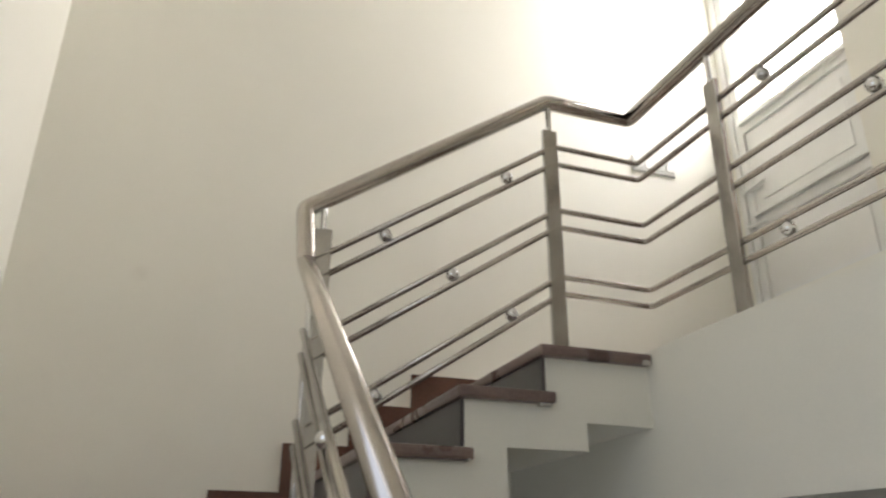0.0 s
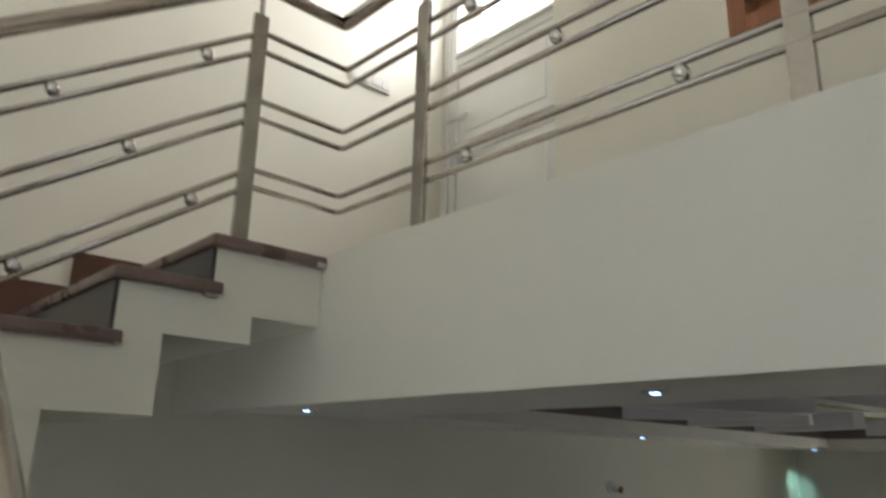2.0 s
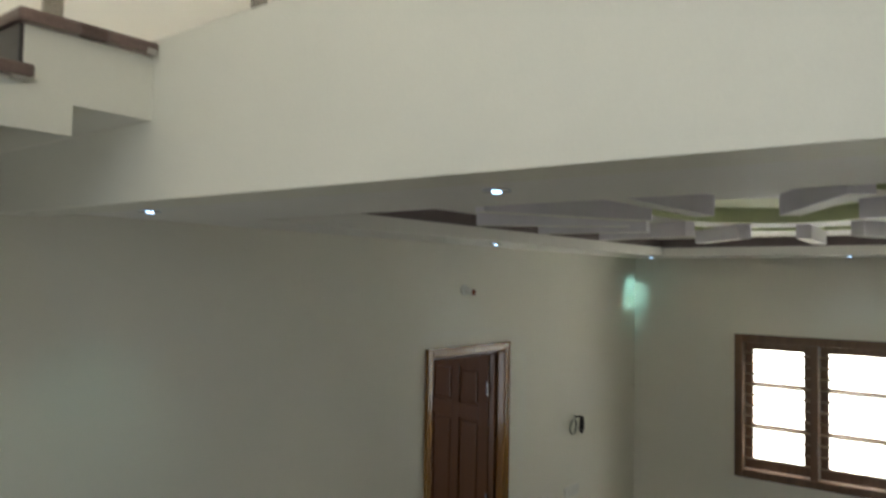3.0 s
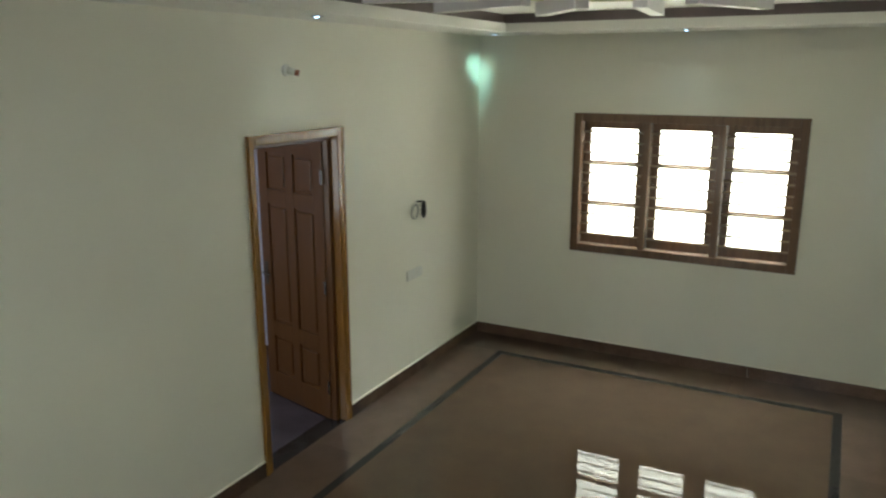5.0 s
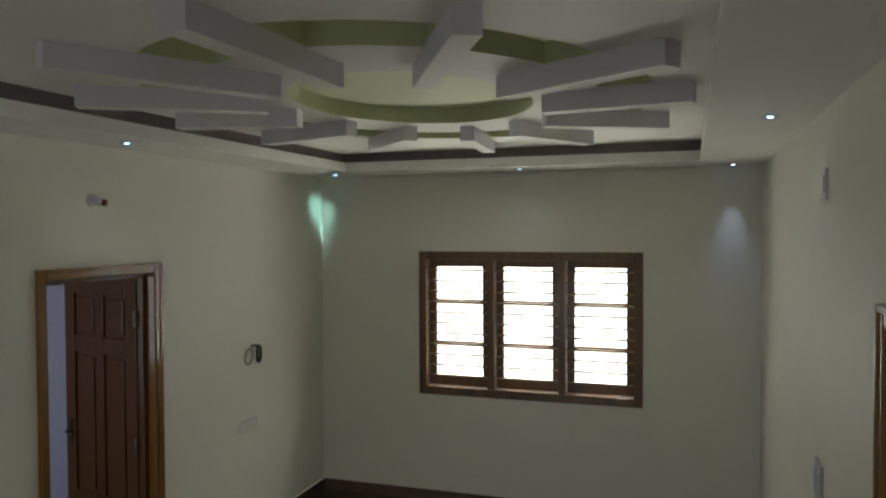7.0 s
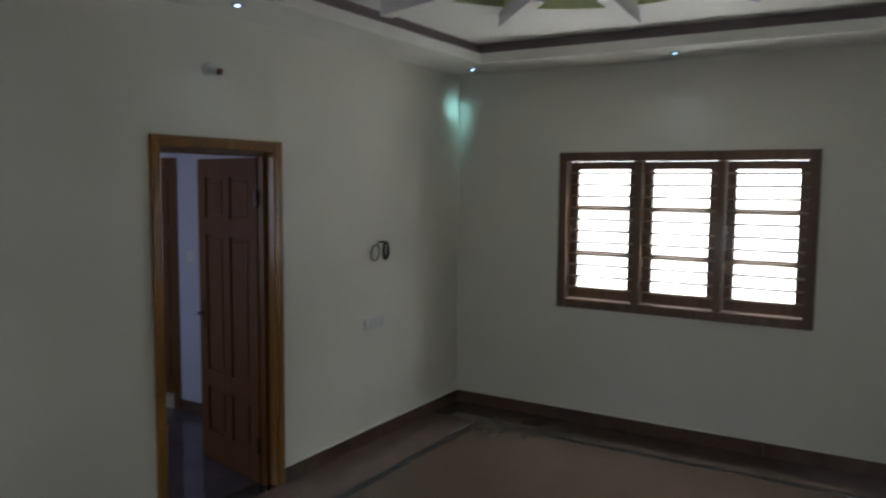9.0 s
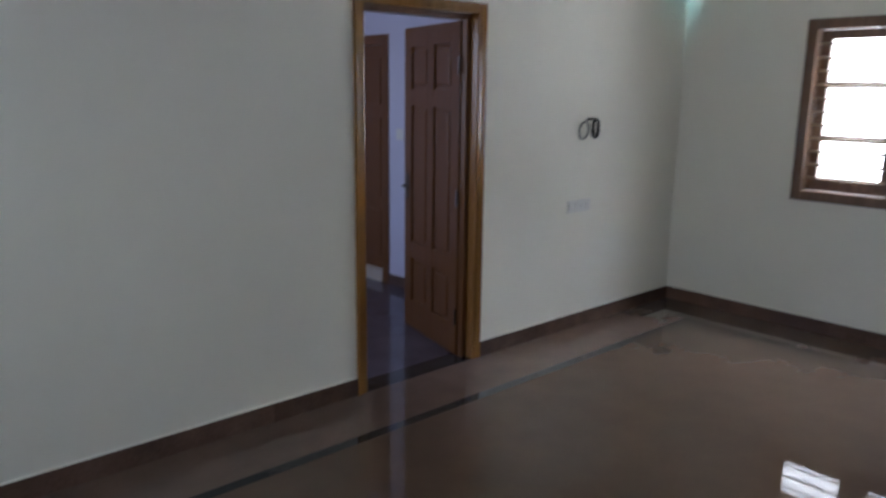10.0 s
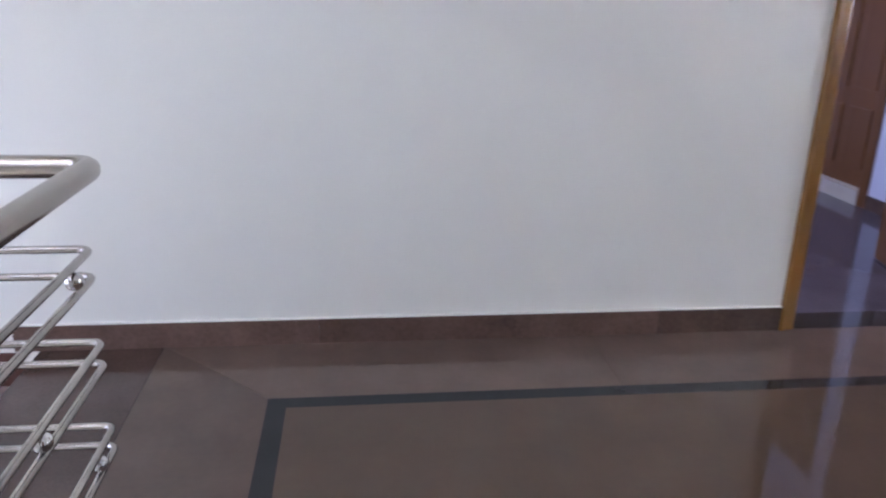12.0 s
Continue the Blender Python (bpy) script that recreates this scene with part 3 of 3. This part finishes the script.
bars(rail, flight_line, OFF)
SM = (3.43 - 2.35) / (2.42 - 0.922)
mid_line = [(-6.618, -0.96, 3.43 - SM * 0.04), (-6.618, -2.40, 3.43 - SM * 1.48)]
bars(rail, mid_line, OFF)
post(rail, -5.812, YR, UP, 4.028, 4.15, "x")
post(rail, -6.575, YR, UP - LEVELS[3], 3.535, 3.65, "x")
post(rail, -6.604, -0.955, MID, 3.185, 3.40, "y")
post(rail, -6.618, -2.36, LAND + RISE, 2.18, 2.38, "y")
post(rail, -5.475, -1.352, UP + 0.012, 4.02, 4.13, "y", False)
post(rail, BX, -2.46, UP + 0.012, 4.02, 4.13, "y", False)
post(rail, BX, -3.50, UP + 0.012, 4.02, 4.13, "y", False)


def on_flight(x, pair):
    z = 4.163 - SL * (-5.80 - x)
    return (x, YR, z - (OFF[2 * pair] + OFF[2 * pair + 1]) / 2)


studs(rail, [on_flight(x, k) for x, k in ((-6.385, 0), (-5.98, 0), (-6.17, 1), (-6.40, 2), (-5.975, 2))])
studs(rail, [(BX, y, 4.158 - 0.0147 * (YR - y) - (OFF[2 * k] + OFF[2 * k + 1]) / 2) for y, k in ((-1.55, 0), (-1.87, 1), (-1.54, 2), (-2.21, 2), (-2.25, 0), (-2.75, 1), (-2.9, 2))])
studs(rail, [(-6.618, y, 3.43 - SM * (-0.922 - y) - (OFF[2 * k] + OFF[2 * k + 1]) / 2) for y, k in ((-1.40, 0), (-2.1, 1))])

hall_rail = thing("stair_railing", (-5.44, -1.4, 0), "brushed steel floor-level railing guarding the stairwell", "railing")
GX, GY, GZ = -5.40, -0.875, 0.872
bm = bmesh.new()
tube(bm, rounded([(GX, -2.45, GZ), (GX, GY, GZ), (-5.80, GY, GZ), (-6.60, GY, GZ - SL * 0.80)], 0.045, 6), HR, 20)
part("handrail", bm, STEEL, hall_rail, "thick round brushed steel handrail")
HOFF = (0.197, 0.264, 0.437, 0.494, 0.672, 0.729)
bars(hall_rail, [(GX - 0.028, -2.45, GZ), (GX - 0.028, GY, GZ), (-5.78, GY, GZ), (-6.60, GY, GZ - SL * 0.82)], HOFF, bend=0.03)
post(hall_rail, GX, -1.80, 0, 0.72, 0.85, "y")
post(hall_rail, GX, -2.42, 0, 0.72, 0.85, "y")
studs(hall_rail, [(GX - 0.028, y, GZ - (HOFF[2 * k] + HOFF[2 * k + 1]) / 2) for y, k in ((-1.0, 0), (-1.27, 1), (-1.0, 2), (-1.6, 0), (-1.8, 1))])


# ---- doors ----
def panelled_leaf(door, width, height, mat, thick=0.036):
    """A six-panelled leaf in the door's own space: hinge at x = 0, running to -x, with its face towards -y."""
    bm = bmesh.new()
    st_, y0, y1 = 0.105, 0.0, thick
    rails = [(0.0, 0.20), (0.50, 0.62), (height - 0.50, height - 0.39), (height - 0.12, height)]
    for a, b in ((-width, -width + st_), (-st_, 0.0), (-width / 2 - 0.045, -width / 2 + 0.045)):
        box(bm, a, b, y0, y1, 0, height, bevel=0.003)
    for a, b in rails:
        box(bm, -width + st_, -width / 2 - 0.045, y0, y1, a, b, bevel=0.003)
        box(bm, -width / 2 + 0.045, -st_, y0, y1, a, b, bevel=0.003)
    leaf = part("leaf", bm, mat, door, "dark varnished six-panel wooden leaf")
    for (a, b), (c, d) in zip(rails, rails[1:]):
        for u0, u1 in ((-width + st_, -width / 2 - 0.045), (-width / 2 + 0.045, -st_)):
            bm = bmesh.new()
            box(bm, u0 - 0.004, u1 + 0.004, y0 + 0.0145, y1 - 0.0145, b - 0.004, c + 0.004)
            box(bm, u0 + 0.022, u1 - 0.022, y0 + 0.003, y1 - 0.003, b + 0.022, c - 0.022, bevel=0.010)
            part("panel", bm, mat, leaf)
    bm = bmesh.new()
    tube(bm, rounded([(-width + 0.05, 0, 1.0), (-width + 0.05, -0.045, 1.0), (-width + 0.16, -0.05, 1.0)], 0.015, 4), 0.008, 10)
    box(bm, -width + 0.03, -width + 0.07, -0.006, 0, 0.9, 1.08, bevel=0.002)
    part("door_handle", bm, DARKSTEEL, leaf, "dark bronzed lever handle")
    for z in (0.25, 1.0, height - 0.25):
        bm = bmesh.new()
        disc(bm, (0.004, -0.006, z - 0.05), 0, 0.008, 0.1, sides=10)
        box(bm, -0.020, -0.002, -0.0025, 0.0, z - 0.05, z + 0.05)
        part("hinge", bm, STEELFLAT, leaf)
    return leaf


def door_frame(door, x0, x1, top, y0, y1, mat, face, w=0.058, r=0.086):
    """Frame members with a raised outer bead, and a wider rebate behind; face is -1 where the room lies towards -y."""
    bead = 0.018
    mid = y0 + 0.07 if face < 0 else y1 - 0.07
    fa, fb = (y0, mid) if face < 0 else (mid, y1)
    ra, rb = (mid, y1) if face < 0 else (y0, mid)
    ya, yb = (y0 - 0.007, y0 + 0.02) if face < 0 else (y1 - 0.02, y1 + 0.007)
    members = (("jamb", (x0, x0 + w, 0.0, top), (x0 - 0.003, x0 + bead, 0.0, top + 0.003), (x0 + 0.004, x0 + r, 0.0, top - 0.004)),
               ("jamb", (x1 - w, x1, 0.0, top), (x1 - bead, x1 + 0.003, 0.0, top + 0.003), (x1 - r, x1 - 0.004, 0.0, top - 0.004)),
               ("head", (x0 + w, x1 - w, top - w, top), (x0 + bead, x1 - bead, top - bead, top + 0.003), (x0 + r, x1 - r, top - r, top - 0.004)))
    for name, d, e, g in members:
        bm = bmesh.new()
        box(bm, d[0], d[1], fa, fb, d[2], d[3], bevel=0.009)
        box(bm, e[0], e[1], ya, yb, e[2], e[3], bevel=0.005)
        p = part(name, bm, mat, door, "glossy golden-brown varnished frame member")
        bm = bmesh.new()
        box(bm, g[0], g[1], ra, rb, g[2], g[3], bevel=0.004)
        part("rebate", bm, WOODDOOR, p, "darker rebate that the leaf shuts against")


door = thing("door_1", (DOOR[1] - 0.09, 0.06, 0), "open six-panel varnished wooden door in a glossy frame", "door", kind="structure")
leaf = panelled_leaf(door, 0.75, 2.035, WOODDOOR)
leaf.location = (DOOR[1] - 0.098, 0.10, 0.006)
leaf.rotation_euler = (0, 0, radians(-104))
leaf.matrix_parent_inverse = Matrix.Translation(door.location).inverted()
door_frame(door, DOOR[0], DOOR[1], DOOR[2], -0.016, 0.125, WOODFRAME, -1)
boxpart("threshold", (DOOR[0] + 0.05, DOOR[1] - 0.05, -0.004, 0.15, -0.02, 0.001), STRIPE, door, "black granite threshold strip")

door2 = thing("door_2", (DOOR2[1] - 0.09, YS - 0.06, 0), "dark varnished wooden door, ajar in a glossy frame", "door", kind="structure")
door_frame(door2, DOOR2[0], DOOR2[1], DOOR2[2], YS - 0.125, YS + 0.016, WOODFRAME, 1)
boxpart("leaf", (DOOR2[0] + 0.09, DOOR2[1] - 0.09, YS - 0.10, YS - 0.064, 0.006, DOOR2[2] - 0.09), WOODDOOR, door2, "dark varnished wooden leaf")

# room behind the open door
bm = bmesh.new()
box(bm, -4.6, -1.48, TH, 3.2, -0.06, 0.0)
structure("floor_bedroom", bm, BEDFLOOR, "dark polished granite floor of the next room", "floor")
wall("wall_bedroom_north", "x", 3.2, 3.35, -4.6, -1.33, 0, 2.9, [], WALL_IN, "pale bluish painted wall of the next room")
wall("wall_bedroom_west", "y", -4.75, -4.6, TH, 3.35, 0, 2.9, [(0.9, 2.4, 0.95, 2.2)], WALL_IN, "pale bluish painted wall of the next room")
wall("wall_bedroom_east", "y", -1.48, -1.33, TH, 3.2, 0, 2.9, [(1.80, 2.62, 0.0, 2.06)], WALL_IN, "pale bluish painted wall with a second door")
bm = bmesh.new()
box(bm, -4.6, -1.33, TH, 3.35, 2.9, 3.0)
structure("ceiling_bedroom", bm, CEIL, "plain white ceiling of the next room", "ceiling")
door4 = thing("door_4", (-1.45, 2.15, 0), "closed dark wooden door in a brown frame", "door", kind="structure")
for n_, d in (("jamb", (1.78, 1.86, 0.0, 2.08)), ("jamb", (2.56, 2.64, 0.0, 2.08)), ("head", (1.86, 2.56, 2.0, 2.08))):
    boxpart(n_, (-1.497, -1.36, *d), WOODDOOR, door4, "brown varnished frame member", bevel=0.006)
bm = bmesh.new()
box(bm, -1.44, -1.41, 1.86, 2.56, 0.10, 2.0)
for z0_, z1_ in ((0.22, 0.62), (0.74, 1.40), (1.52, 1.9)):
    for a_, b_ in ((1.94, 2.17), (2.25, 2.48)):
        box(bm, -1.450, -1.4395, a_, b_, z0_, z1_, bevel=0.004)
part("leaf", bm, WOODDOOR, door4, "dark panelled wooden leaf")
boxpart("threshold", (-1.50, -1.36, 1.861, 2.559, 0.0, 0.095), PALESTONE, door4, "pale stone threshold step")
for a_, b_ in ((TH, 0.9), (0.9, 1.779)):
    boxpart("skirting_stone", (-1.492, -1.48, a_ + 0.001, b_, 0, 0.09), SKIRT, skirting)
area_light("bedroom_daylight", (-4.5, 1.65, 1.6), (-2, 1.7, 1.0), 1.4, 1.2, 11, (0.84, 0.86, 1.0))


# ---- windows ----
def barred_window(name, x, y0, y1, z0, z1, lights, mat, label, inward=-1, depth=0.11):
    """A wooden window across x, with upright lights, shutters swung outwards, and level grille bars."""
    win = thing(name, (x, (y0 + y1) / 2, z0), label, "window", kind="structure")
    f = 0.07
    xa, xb = x - 0.012, x + depth
    for n_, d in (("frame_side", (y0, y0 + f, z0, z1)), ("frame_side", (y1 - f, y1, z0, z1)), ("frame_head", (y0 + f, y1 - f, z1 - f, z1)), ("frame_sill", (y0 + f, y1 - f, z0, z0 + f))):
        bm = bmesh.new()
        box(bm, xa, xb, *d, bevel=0.006)
        part(n_, bm, mat, win)
    step = (y1 - y0 - 2 * f - (lights - 1) * 0.06) / lights
    for k in range(lights):
        a = y0 + f + k * (step + 0.06)
        b = a + step
        if k:
            boxpart("mullion", (xa, xb, a - 0.06, a, z0 + f, z1 - f), mat, win, bevel=0.006)
        s = 0.062
        xs0, xs1 = xb - 0.035, xb
        sash = None
        zc, zd = z0 + f, z1 - f
        bm = bmesh.new()
        box(bm, xs0, xs1, a + 0.002, a + s, zc + 0.002, zd - 0.002)
        box(bm, xs0, xs1, b - s, b - 0.002, zc + 0.002, zd - 0.002)
        box(bm, xs0, xs1, a + s, b - s, zc + 0.002, zc + s + 0.015)
        box(bm, xs0, xs1, a + s, b - s, zd - s, zd - 0.002)
        h = (zd - zc) / 3
        for q in (1, 2):
            box(bm, xs0 + 0.004, xs1 - 0.004, a + s, b - s, zc + q * h - 0.021, zc + q * h + 0.021)
        sash = part("sash", bm, mat, win, "wooden sash with three panes")
        for q in range(3):
            pz0, pz1 = zc + q * h + (0.072 if q == 0 else 0.018), zc + (q + 1) * h - (0.058 if q == 2 else 0.018)
            p = boxpart("pane", (xs0 + 0.016, xs0 + 0.020, a + s - 0.006, b - s + 0.006, pz0, pz1), GLASS, sash)
            p.visible_shadow = False
        nb = int((zd - zc) / 0.093)
        for q in range(1, nb + 1):
            z = zc + q * (zd - zc) / (nb + 1)
            bm = bmesh.new()
            tube(bm, [(x + 0.045, a - 0.004, z), (x + 0.045, b + 0.004, z)], 0.0085, 8)
            part("grille_bar", bm, GRILL, win, "thin level steel grille bar")
        bm = bmesh.new()
        tube(bm, rounded([(xs0 - 0.001, b - 0.02, zc + 1.5 * h - 0.05), (xs0 - 0.03, b - 0.02, zc + 1.5 * h - 0.04), (xs0 - 0.03, b - 0.02, zc + 1.5 * h + 0.04), (xs0 - 0.001, b - 0.02, zc + 1.5 * h + 0.05)], 0.01, 3), 0.004, 8)
        part("sash_handle", bm, STEELFLAT, sash)
    return win


barred_window("window_1", 0.0, WIN[0], WIN[1], WIN[2], WIN[3], 3, WOODWIN, "three-light dark wooden window with level grille bars")
barred_window("window_2", XP, UWIN[0], UWIN[1], UWIN[2], UWIN[3], 2, WOODORANGE, "reddish wooden upper-floor window with level grille bars")
bm = bmesh.new()
box(bm, 2.6, 2.62, -7.5, 4.0, -1.5, 6.0)
structure("backdrop_hall", bm, DAYHALL, "plain bright hazy daylight outside", "backdrop")
bm = bmesh.new()
box(bm, -3.0, -2.98, -4.5, 1.0, UP, 7.5)
structure("backdrop_upper", bm, DAY, "plain bright hazy daylight outside", "backdrop")

# white door on the upper floor
ud = thing("door_3", (XE, -0.49, UP), "white painted upper-floor door with a bright glazed top", "door", kind="structure")
y0, y1 = UDOOR[0], UDOOR[1]
J, ST = 0.035, 0.085
for n_, d in (("jamb", (y0, y0 + J, UP, UDOOR[3])), ("jamb", (y1 - J, y1, UP, UDOOR[3])), ("head", (y0 + J, y1 - J, UDOOR[3] - J, UDOOR[3]))):
    boxpart(n_, (XE - 0.002, XE + 0.09, *d), WHITEPAINT, ud, bevel=0.002)
bm = bmesh.new()
for a, b in ((UP + 0.01, UP + 0.15), (4.245, 4.33), (4.815, 4.885)):
    box(bm, XE + 0.015, XE + 0.05, y0 + J, y1 - J, a, b, bevel=0.006)
    box(bm, XE - 0.012, XE + 0.016, y0 + 0.002, y1 - ST, b - 0.026, b - 0.002, bevel=0.004)
for a, b in ((y0 + J, y0 + ST), (y1 - ST, y1 - J)):
    box(bm, XE + 0.012, XE + 0.053, a, b, UP + 0.01, UDOOR[3] - J, bevel=0.006)
ul = part("leaf", bm, WHITEPAINT, ud)
for a, b in ((UP + 0.15, 4.245), (4.33, 4.815)):
    bm = bmesh.new()
    box(bm, XE + 0.030, XE + 0.042, y0 + ST - 0.004, y1 - ST + 0.004, a - 0.005, b + 0.005)
    box(bm, XE + 0.022, XE + 0.0305, y0 + ST + 0.06, y1 - ST - 0.06, a + 0.06, b - 0.06, bevel=0.004)
    part("panel", bm, WHITEPAINT, ul)
p = boxpart("pane", (XE + 0.03, XE + 0.035, y0 + ST - 0.004, y1 - ST + 0.004, 4.88, UDOOR[3] - J), GLASS, ul)
p.visible_shadow = False
bm = bmesh.new()
tube(bm, rounded([(XE + 0.012, y1 - 0.07, 4.25), (XE - 0.04, y1 - 0.07, 4.25), (XE - 0.04, y1 - 0.20, 4.24)], 0.012, 4), 0.009, 10)
box(bm, XE + 0.004, XE + 0.012, y1 - 0.09, y1 - 0.045, 4.12, 4.30)
part("door_handle", bm, WHITEPAINT, ul)
bm = bmesh.new()
tube(bm, [(XE - 0.004, y1 - 0.03, 4.47), (XE - 0.004, y1 - 0.20, 4.48)], 0.007, 8)
box(bm, XE + 0.002, XE + 0.012, y1 - 0.17, y1 - 0.07, 4.46, 4.495)
part("latch", bm, WHITEPAINT, ul)


# ---- fittings ----
def downlight(x, y, watts, size, aim, colour):
    dl = thing("downlight", (x, y, SOFFIT), "small recessed white LED downlight, lit", "downlight", "ceiling downlights")
    bm = bmesh.new()
    disc(bm, (x, y, SOFFIT - 0.005), 0.013, 0.038, 0.005, sides=24)
    part("rim", bm, GREYPLASTIC, dl, "dull metal rim")
    bm = bmesh.new()
    disc(bm, (x, y, SOFFIT - 0.009), 0, 0.0125, 0.008, sides=20)
    part("led", bm, LED, dl, "glowing white LED")
    lamp = bpy.data.lights.new("downlight_beam", "SPOT")
    lamp.energy, lamp.spot_size, lamp.spot_blend, lamp.shadow_soft_size, lamp.color = watts, radians(size), 1.0, 0.02, colour
    ob = new("downlight_beam", lamp)
    ob.matrix_world = look((x, y, SOFFIT - 0.034), aim)


COOL, CYAN, BLUE = (0.82, 0.95, 1.0), (0.45, 1.0, 0.95), (0.50, 0.62, 1.0)
for x, y, w, size, aim, colour in (
        (-5.23, -0.43, 3, 90, (-5.25, -0.30, 0), CYAN),
        (-5.127, -1.89, 3, 130, (-5.127, -1.89, 0), COOL),
        (-2.757, -0.277, 1.2, 110, (-2.75, -0.30, 0), COOL),
        (-0.27, -0.27, 8.5, 52, (-0.10, 0.0, 2.45), CYAN),
        (-0.275, -1.861, 1.4, 110, (-0.20, -1.86, 0), COOL),
        (-2.61, -3.44, 1.5, 120, (-2.61, -3.35, 0), COOL),
        (-0.12, -3.42, 10, 42, (0.0, -3.41, 1.0), BLUE),
        (-5.11, -3.36, 1.5, 120, (-5.11, -3.3, 0), COOL)):
    downlight(x, y, w, size, aim, colour)

# switch plates
def plate(name, at, w, h, axis, mat, label, keys):
    x, y, z = at
    sw = thing(name, at, label, "switch plate")
    s = -1 if axis == "y-" else 1
    bm = bmesh.new()
    ya, yb = sorted((y, y + s * 0.012))
    box(bm, x - w / 2, x + w / 2, ya, yb, z - h / 2, z + h / 2, bevel=0.004)
    part("plate", bm, mat, sw)
    for k in range(keys):
        u = x - w / 2 + w * (k + 0.5) / keys
        yc, yd = sorted((y + s * 0.012, y + s * 0.017))
        bm = bmesh.new()
        box(bm, u - w / keys * 0.36, u + w / keys * 0.36, yc, yd, z - h * 0.3, z + h * 0.3, bevel=0.002)
        part("switch_key", bm, mat, sw)


plate("switch_plate", (-1.22, 0.0, 0.875), 0.24, 0.085, "y-", PLASTIC, "white plastic socket plate on the cream wall", 4)
plate("switch_plate", (-4.72, 0.0, 4.565), 0.26, 0.09, "y-", PLASTIC, "white plastic switch plate beside the white door", 4)
plate("switch_plate", (-2.70, YS, 1.30), 0.15, 0.17, "y+", GREYPLASTIC, "grey modular switch plate on the cream wall", 2)
bed_switch = thing("switch_plate", (-1.48, 1.63, 1.285), "white plastic switch plate on the bluish bedroom wall", "switch plate")
boxpart("plate", (-1.491, -1.48, 1.585, 1.675, 1.24, 1.33), PLASTIC, bed_switch, bevel=0.003)
boxpart("switch_key", (-1.496, -1.491, 1.605, 1.655, 1.255, 1.315), PLASTIC, bed_switch, bevel=0.002)
plate("junction_box", (-2.76, YS, 2.50), 0.13, 0.12, "y+", PLASTIC, "small white junction box high on the wall", 1)

cable = thing("cable_loop", (-1.15, -0.03, 1.40), "coiled black cable loop hanging from the wall", "cable")
bm = bmesh.new()
turns = []
for k in range(67):
    a = 2 * math.pi * k / 22
    w = 0.006 * math.sin(k * 0.9)
    turns.append((-1.135 + 0.057 * math.cos(a), -0.05 + 0.020 * math.cos(a) + 0.005 * (k // 22 - 1) + w * 0.3, 1.402 + (0.062 + w * 0.4) * math.sin(a)))
tube(bm, turns, 0.0065, 8)
tube(bm, rounded([(-1.165, 0.0, 1.462), (-1.155, -0.03, 1.468), (-1.135, -0.06, 1.464)], 0.015, 3), 0.007, 8)
part("coil", bm, BLACK, cable)
# grey ring on the wall, modelled as the shadow of the black loop
bm = bmesh.new()
tube(bm, [(-1.215 + 0.05 * math.cos(2 * math.pi * k / 24), -0.014 - 0.006 * math.sin(2 * math.pi * k / 24), 1.39 + 0.058 * math.sin(2 * math.pi * k / 24)) for k in range(25)], 0.0065, 8)
part("loop_shadow", bm, LOOPSHADOW, cable, "grey ring in place of the shadow the cable loop casts")
bm = bmesh.new()
disc(bm, (-1.165, -0.004, 1.460), 0, 0.018, 0.004, "y", 16)
part("cable_outlet", bm, PLASTIC, cable, "white cable outlet")

holder = thing("lamp_holder", (-2.72, -0.02, 2.51), "white angled batten lamp holder with a brown socket", "lamp holder")
bm = bmesh.new()
disc(bm, (-2.72, -0.014, 2.50), 0, 0.036, 0.014, "y", 20)
part("base", bm, PLASTIC, holder)
bm = bmesh.new()
tube(bm, [(-2.72, -0.012, 2.50), (-2.695, -0.052, 2.488)], 0.022, 14)
part("neck", bm, PLASTIC, holder)
bm = bmesh.new()
tube(bm, [(-2.695, -0.052, 2.488), (-2.683, -0.072, 2.482)], 0.0185, 14)
part("socket", bm, REDBROWN, holder, "red-brown bakelite socket")
